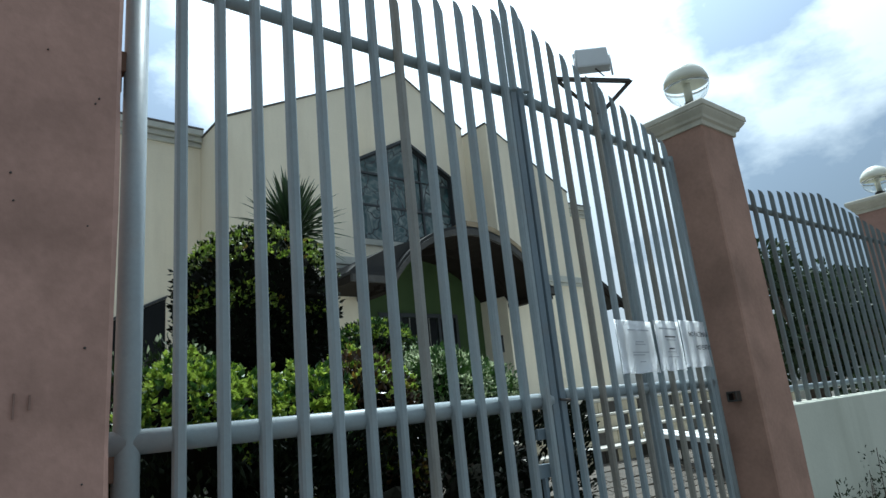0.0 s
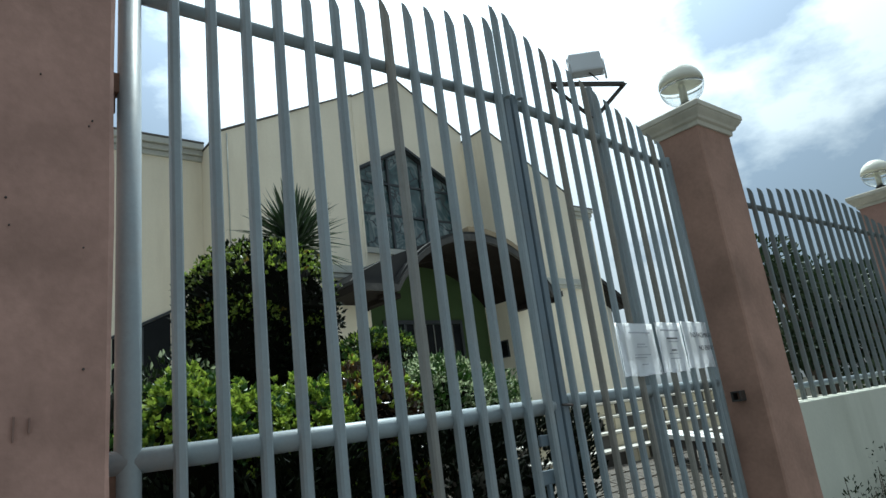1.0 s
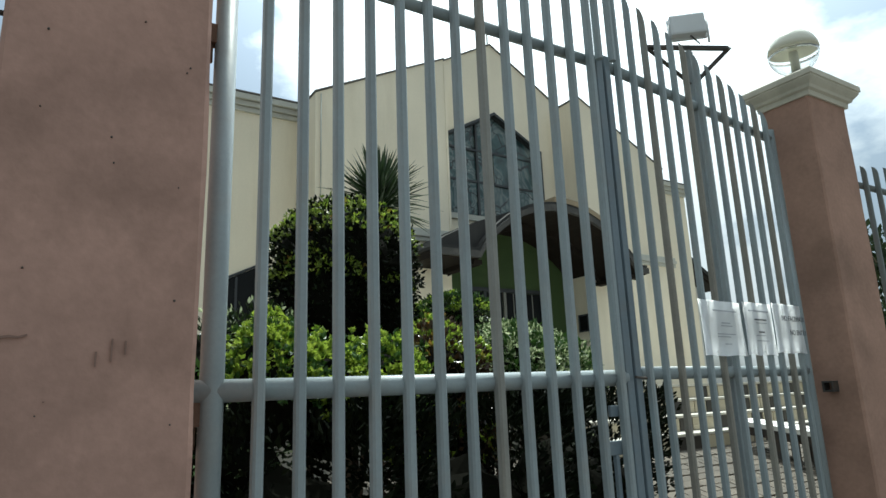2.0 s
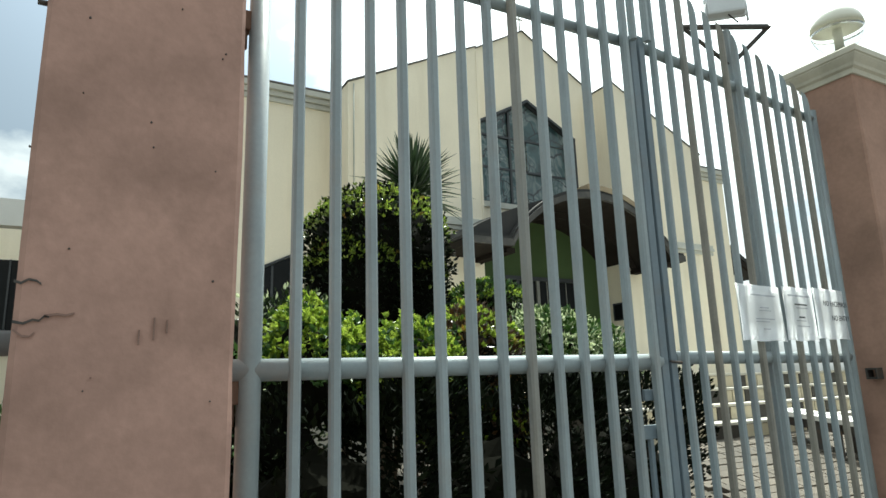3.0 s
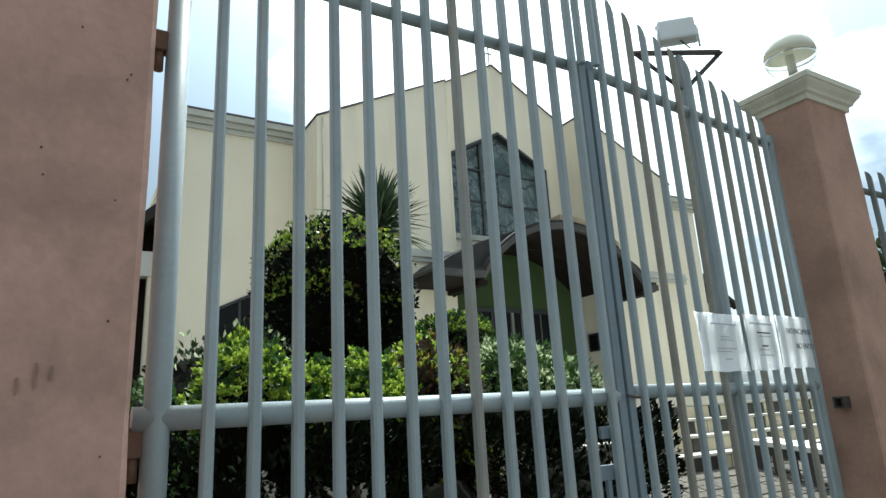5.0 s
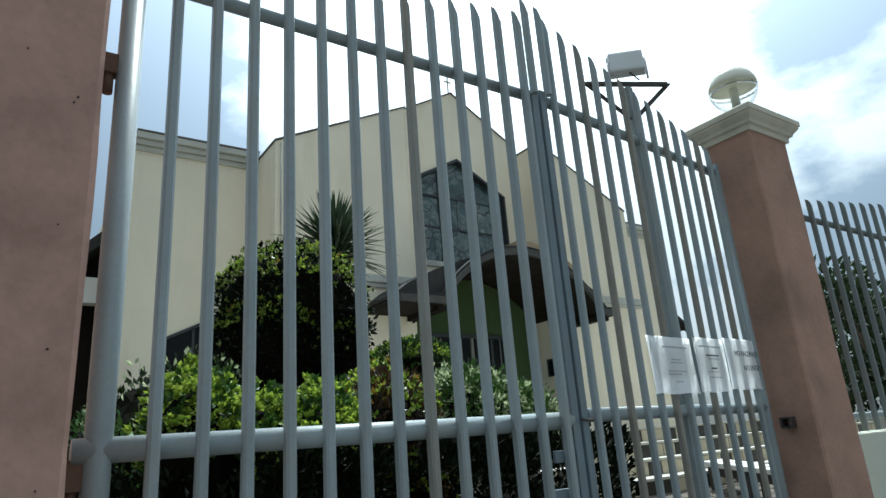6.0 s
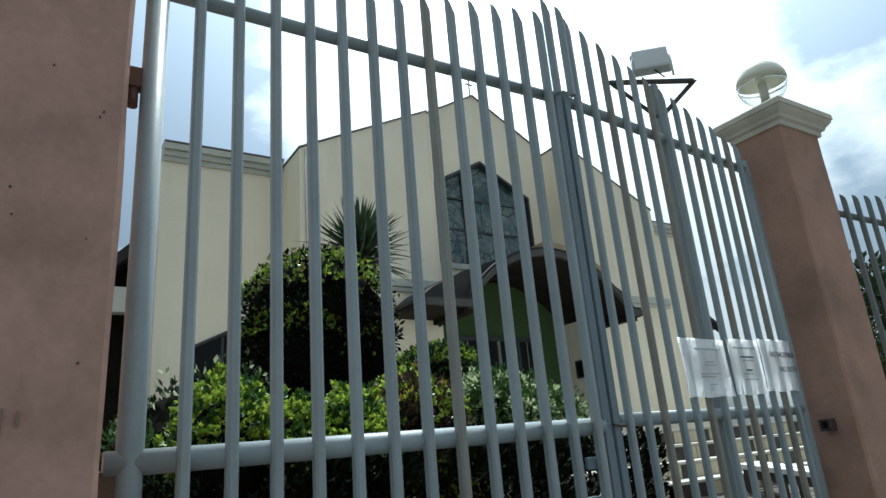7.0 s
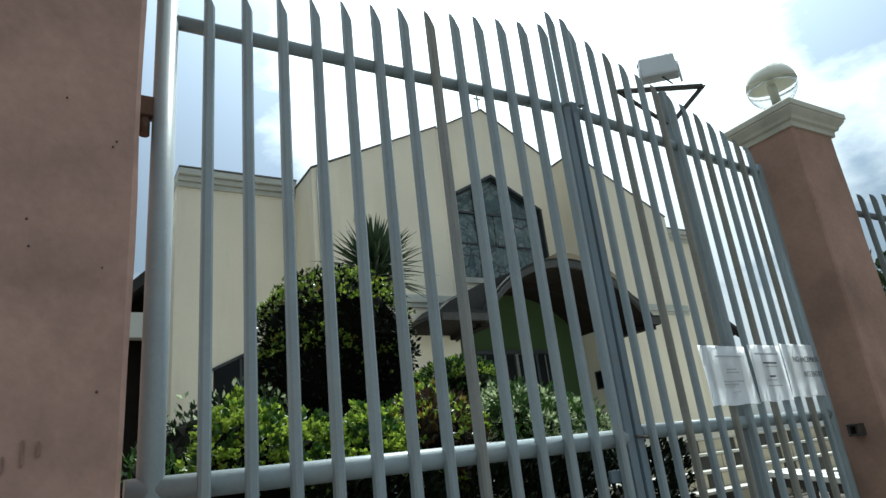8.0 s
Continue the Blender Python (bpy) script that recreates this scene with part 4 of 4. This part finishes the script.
for x0, x1 in ((6.40, 6.58), (6.62, 6.80)):
    wpart("seat", prism_x([(BY0, bench_z(BY0) - 0.05), (BY1, bench_z(BY1) - 0.05), (BY1, bench_z(BY1)), (BY0, bench_z(BY0))], x0, x1), WHITE, bench, "white painted slab")
for x in (6.44, 6.74):
    wpart("apron", prism_x([(BY0 + 0.04, bench_z(BY0) - 0.15), (BY1 - 0.04, bench_z(BY1) - 0.15), (BY1 - 0.04, bench_z(BY1) - 0.054), (BY0 + 0.04, bench_z(BY0) - 0.054)], x, x + 0.03), IRON, bench)
    for i in range(7):
        y = BY0 + 0.08 + 0.2 * i
        wpart("slat", box(x - 0.02, x - 0.003, y, y + 0.07, ramp_z(y) - 0.03, bench_z(y) - 0.06), IRON, bench)


# ---- plants ----
def leaves(name, blobs, count, size, mat, parent, seed, shell_depth=0.28, narrow=0.5, flat=False, upright=0.0, lump=0.12, crown=None, rosette=1):
    """Many small folded leaves in the outer layer of a few rounded volumes (centre, radii)."""
    rs = np.random.RandomState(seed)
    vols = [b[1][0] * b[1][1] + b[1][1] * b[1][2] + b[1][0] * b[1][2] for b in blobs]
    share = np.array(vols) / sum(vols)
    verts, faces = [], []
    for (c, rad), s in zip(blobs, share):
        k = int(count * s)
        d = rs.normal(size=(k, 3))
        d /= np.linalg.norm(d, axis=1)[:, None]
        if flat:
            d = np.sign(d) * np.abs(d) ** 0.45
            d /= np.maximum(np.abs(d).max(axis=1), 0.6)[:, None]
        # keeps a layer on the upper side, mostly to paint sunlight there
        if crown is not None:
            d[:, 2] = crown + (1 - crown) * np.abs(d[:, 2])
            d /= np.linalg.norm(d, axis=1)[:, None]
        depth = 1 - shell_depth * rs.random_sample(k) ** 1.6
        for i in range(k):
            j = i - i % rosette
            u = d[j]
            bulge = 1 + lump * noise.noise((u[0] * 2.6 + seed, u[1] * 2.6, u[2] * 2.6)) + 0.6 * lump * noise.noise((u[0] * 7 + seed, u[1] * 7, u[2] * 7))
            p = np.array(c) + u * np.array(rad) * depth[j] * bulge
            out = u + rs.normal(scale=0.55 if rosette == 1 else 0.85, size=3) + np.array((0, 0, upright))
            out /= np.linalg.norm(out)
            side = np.cross(out, rs.normal(size=3))
            side /= np.linalg.norm(side) + 1e-9
            nrm = np.cross(out, side)
            L = size * rs.uniform(0.6, 1.25)
            W = L * narrow * 0.5
            n0 = len(verts)
            fold = nrm * L * 0.10
            verts += [tuple(p), tuple(p + out * L * 0.5 + side * W + fold), tuple(p + out * L), tuple(p + out * L * 0.5 - side * W + fold), tuple(p + out * L * 0.5)]
            faces += [(n0, n0 + 4, n0 + 1), (n0 + 1, n0 + 4, n0 + 2), (n0, n0 + 3, n0 + 4), (n0 + 4, n0 + 3, n0 + 2)]
    me = bpy.data.meshes.new(name)
    me.from_pydata(verts, [], faces)
    me.materials.append(mat)
    ob = new(name, me)
    ob.parent = parent
    return own(ob)


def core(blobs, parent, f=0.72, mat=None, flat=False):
    """A solid near-black core within a crown, added as its inner shade."""
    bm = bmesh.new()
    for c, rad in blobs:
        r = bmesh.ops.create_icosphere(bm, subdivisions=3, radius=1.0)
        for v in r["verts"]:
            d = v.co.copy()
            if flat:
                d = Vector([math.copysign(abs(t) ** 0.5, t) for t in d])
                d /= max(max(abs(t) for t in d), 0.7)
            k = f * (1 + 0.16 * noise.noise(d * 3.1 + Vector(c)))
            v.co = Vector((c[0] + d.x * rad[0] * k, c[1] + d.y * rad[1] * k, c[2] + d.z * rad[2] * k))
    return wpart("shade_core", bm, mat or INNER_SHADE, parent)


def shrub(name, at, label, category, layers, blobs, seed, flat=False, lump=0.12, stems=True, core_f=0.72, group=""):
    e = thing(name, at, label, category, group)
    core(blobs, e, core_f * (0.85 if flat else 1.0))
    # later layers: new growth, other tones, and bright leaves that paint sunlight
    for i, (n, size, mat, narrow, dep, *top) in enumerate(layers):
        leaves("leaves" if i == 0 else "toned_leaves", blobs, n, size, mat, e, seed + i, dep, narrow, flat, 0.35, lump, *top)
    if stems:
        rs = random.Random(seed)
        lowest = min(b[0][2] for b in blobs)
        for i in range(4):
            x, y = at[0] + rs.uniform(-0.1, 0.1), at[1] + rs.uniform(-0.08, 0.08)
            wpart("stem", rod((x, y, at[2] - 0.03), (x + rs.uniform(-0.15, 0.15), y + rs.uniform(-0.1, 0.1), lowest), 0.022, 8, 0.013), BARK, e)
    return e


G = "plants of the front bed"
gz = ramp_z
# clipped tree: near-black body and bright crown leaves paint its shade and sunlight
shrub("topiary_tree", (1.55, 2.5, gz(2.5)), "clipped round tree with glossy leaves, shade and top light in their colours", "tree",
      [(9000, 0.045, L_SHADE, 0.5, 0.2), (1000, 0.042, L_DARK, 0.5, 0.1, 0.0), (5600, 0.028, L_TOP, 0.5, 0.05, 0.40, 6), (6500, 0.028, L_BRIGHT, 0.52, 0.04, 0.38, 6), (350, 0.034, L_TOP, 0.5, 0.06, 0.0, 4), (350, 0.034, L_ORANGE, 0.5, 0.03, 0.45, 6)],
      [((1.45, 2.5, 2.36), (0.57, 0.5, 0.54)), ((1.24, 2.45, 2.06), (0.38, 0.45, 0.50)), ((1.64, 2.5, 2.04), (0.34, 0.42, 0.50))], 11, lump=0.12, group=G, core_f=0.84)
# small clipped ball
shrub("shrub", (2.74, 3.0, gz(3.0)), "small rounded mid-green shrub", "shrub", [(4500, 0.042, L_DARK, 0.5, 0.3), (2400, 0.042, L_MID, 0.5, 0.06), (1800, 0.036, L_BRIGHT, 0.5, 0.06, 0.35, 6)],
      [((2.70, 3.0, 2.04), (0.40, 0.38, 0.30)), ((2.28, 2.9, 1.90), (0.26, 0.3, 0.24))], 31, group=G)
# front hedge of yellow-green leaves, brightest on top as painted sunlight
shrub("hedge", (0.75, 1.0, gz(1.0)), "yellow-green clipped hedge, sunlight on its top put into bright leaves", "hedge", [(10000, 0.029, L_BRIGHT, 0.60, 0.12, 0.1, 9), (5000, 0.036, L_MID, 0.6, 0.35, -0.1, 7), (1600, 0.036, L_BRIGHT, 0.6, 0.10, -0.15, 9)],
      [((0.45, 1.0, 1.49), (0.20, 0.30, 0.28)), ((0.71, 1.06, 1.42), (0.20, 0.30, 0.28)), ((0.97, 1.0, 1.44), (0.20, 0.32, 0.27))], 41, lump=0.42, group=G, core_f=0.8)
shrub("red_shrub", (1.62, 1.2, gz(1.2)), "shrub with dark red-brown leaves and orange new growth", "shrub", [(6500, 0.040, L_RED, 0.5, 0.3), (500, 0.036, L_ORANGE, 0.5, 0.05, 0.3, 6), (3200, 0.034, L_BRIGHT, 0.55, 0.08, 0.25, 7)],
      [((1.41, 1.2, 1.51), (0.29, 0.32, 0.34)), ((1.44, 1.2, 1.0), (0.34, 0.33, 0.6))], 51, group=G)
shrub("variegated_shrub", (2.35, 1.5, gz(1.5)), "shrub with white-edged glossy green leaves", "shrub", [(6000, 0.036, L_PALE, 0.45, 0.14, -0.1, 7), (5000, 0.042, L_MID, 0.45, 0.35, -0.05), (350, 0.036, L_PALE, 0.45, 0.10, None, 3)],
      [((2.14, 1.5, 1.54), (0.38, 0.4, 0.36)), ((2.52, 1.55, 1.46), (0.32, 0.36, 0.36))], 61, lump=0.2, group=G)
# low growth behind the gate; near-black leaves stand for the deep shade there
shrub("hedge", (0.9, 0.62, gz(0.6)), "leggy hedge base behind the gate, deep shade put into near-black leaves", "hedge", [(22000, 0.045, L_SHADE, 0.5, 0.14)],
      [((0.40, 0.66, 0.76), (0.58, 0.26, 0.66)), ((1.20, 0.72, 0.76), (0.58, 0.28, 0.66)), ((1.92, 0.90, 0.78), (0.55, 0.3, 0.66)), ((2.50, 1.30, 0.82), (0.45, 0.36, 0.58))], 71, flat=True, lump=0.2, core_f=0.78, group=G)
shrub("shrub", (0.35, 2.0, gz(2.0)), "dark shrub with small pale leaf edges", "shrub", [(3200, 0.045, L_DARK, 0.5, 0.4), (700, 0.04, L_PALE, 0.5, 0.1)],
      [((0.72, 2.1, 1.72), (0.32, 0.36, 0.34)), ((0.42, 2.0, 1.58), (0.28, 0.34, 0.36)), ((0.45, 2.0, 1.1), (0.5, 0.36, 0.5))], 81, group=G)
shrub("shrub", (-0.55, 1.7, gz(1.7)), "low grey-green shrub near the pillar", "shrub", [(3000, 0.045, L_MID, 0.45, 0.4)],
      [((0.16, 1.6, 1.40), (0.20, 0.3, 0.32)), ((-0.25, 1.7, 1.22), (0.36, 0.36, 0.4)), ((-0.75, 1.8, 1.05), (0.4, 0.4, 0.4))], 91, group=G)


def dracaena(x, y, z0, z, n, length, seed):
    e = thing("dracaena", (x, y, z0), "spiky dracaena with stiff narrow drooping leaves", "plant", G)
    rs = np.random.RandomState(seed)
    wpart("trunk", rod((x, y, z0 - 0.03), (x + 0.03, y, z), 0.045, 10, 0.03), BARK, e)
    verts, faces = [], []
    for i in range(n):
        az = rs.uniform(0, 2 * math.pi)
        el = rs.uniform(-0.35, 1.45)
        L = length * rs.uniform(0.7, 1.1)
        p = np.array((x + 0.03, y, z + rs.uniform(-0.12, 0.08)))
        d = np.array((math.cos(az) * math.cos(el), math.sin(az) * math.cos(el), math.sin(el)))
        s = np.cross(d, (0, 0, 1.0))
        s /= np.linalg.norm(s) + 1e-6
        n0 = len(verts)
        m = 5
        for j in range(m + 1):
            f = j / m
            c = p + d * L * f + np.array((0, 0, -0.16 * L * f * f * math.cos(el)))
            w = 0.021 * (0.5 + 1.5 * f * (1 - f) * 2) * (1 - f) ** 0.5 + 0.0008
            up = np.cross(s, d)
            verts += [tuple(c + s * w), tuple(c - up * w * 0.5), tuple(c - s * w)]
            if j:
                a0, b0 = n0 + 3 * (j - 1), n0 + 3 * j
                faces += [(a0, a0 + 1, b0 + 1, b0), (a0 + 1, a0 + 2, b0 + 2, b0 + 1)]
    me = bpy.data.meshes.new("leaves")
    me.from_pydata(verts, [], faces)
    me.materials.append(L_SPIKE)
    ob = new("leaves", me)
    ob.parent = e
    own(ob)
    return e


dracaena(2.44, 4.0, FLOOR - 0.8, 3.42, 330, 0.63, 5)


def weed(x, y, h, seed):
    e = thing("weed", (x, y, 0), "thin dark wild weed at the wall's foot", "weed", "weeds at the wall")
    rs = random.Random(seed)
    bm = bmesh.new()
    for i in range(4):
        q = (x + rs.uniform(-0.12, 0.12), y + rs.uniform(-0.06, 0.04), h * rs.uniform(0.7, 1.0))
        rod((x, y, 0), q, 0.004, 6, 0.002, bm)
    wpart("stalks", bm, BARK, e)
    leaves("leaves", [((x, y, h * 0.6), (0.14, 0.08, h * 0.42))], 170, 0.035, L_TREE, e, seed, 0.9, 0.4)
    return e


for i in range(9):
    weed(3.62 + 0.17 * i + random.uniform(-0.04, 0.04), -0.06 + random.uniform(-0.04, 0.03), random.uniform(0.8, 1.06), 200 + i)


def tree(x, y, z, h, r, n, seed, label):
    e = thing("tree", (x, y, z), label, "tree", "trees behind the fence")
    rs = random.Random(seed)
    wpart("trunk", rod((x, y, z - 0.1), (x + 0.1, y, z + h * 0.6), 0.14, 10, 0.07), BARK, e)
    blobs = []
    bm = bmesh.new()
    for i in range(9):
        a = 2.4 * i
        c = (x + r * 0.65 * math.cos(a) * rs.uniform(0.5, 1), y + r * 0.65 * math.sin(a) * rs.uniform(0.5, 1), z + h * rs.uniform(0.35, 0.92))
        rod((x + 0.05, y, z + h * rs.uniform(0.25, 0.55)), c, 0.05, 7, 0.015, bm)
        k = r * rs.uniform(0.32, 0.5)
        blobs.append((c, (k, k, k * 0.8)))
    wpart("limbs", bm, BARK, e)
    leaves("crown", blobs, n, 0.16, L_TREE, e, seed, 0.85, 0.5, lump=0.35)
    return e


tree(10.9, 2.6, 0.5, 3.1, 1.2, 3600, 301, "dark leafy tree behind the fence")
tree(12.6, 2.3, 0.6, 2.7, 1.0, 2600, 302, "dark leafy tree behind the fence")
tree(14.5, 4.2, 0.7, 3.2, 1.2, 3000, 303, "dark leafy tree behind the fence")
shrub("shrub", (9.2, 1.0, gz(1.0)), "dark shrub behind the low fence wall", "shrub", [(3600, 0.08, L_TREE, 0.5, 0.5)],
      [((8.3, 0.9, 1.0), (0.9, 0.4, 0.6)), ((10.0, 1.0, 1.1), (0.9, 0.5, 0.7))], 311, lump=0.3)

# ---- paving stones of the drive, last ----
drive = part("drive", box(3.2, 9.5, 0.12, 0.14, 0.0, 0.004), GROUT)
tagged(drive, "sloping drive of tan concrete pavers", "drive", kind="structure")
slope = math.atan2(ramp_z(2.5) - ramp_z(1.0), 1.5)
n_p = 0
for r in range(20):
    y = 0.72 + 0.118 * r
    for i in range(15):
        x = 4.3 + 0.232 * i + (0.116 if r % 2 else 0)
        ob = shared("paver", "paver", lambda: box(-0.112, 0.112, -0.056, 0.056, -0.03, 0.018, 0.006), PAVER, drive, (x, y, ramp_z(y) - 0.012 + 0.004 * math.sin(7 * i + 3 * r)))
        ob.rotation_euler = (slope, 0, random.uniform(-0.012, 0.012))
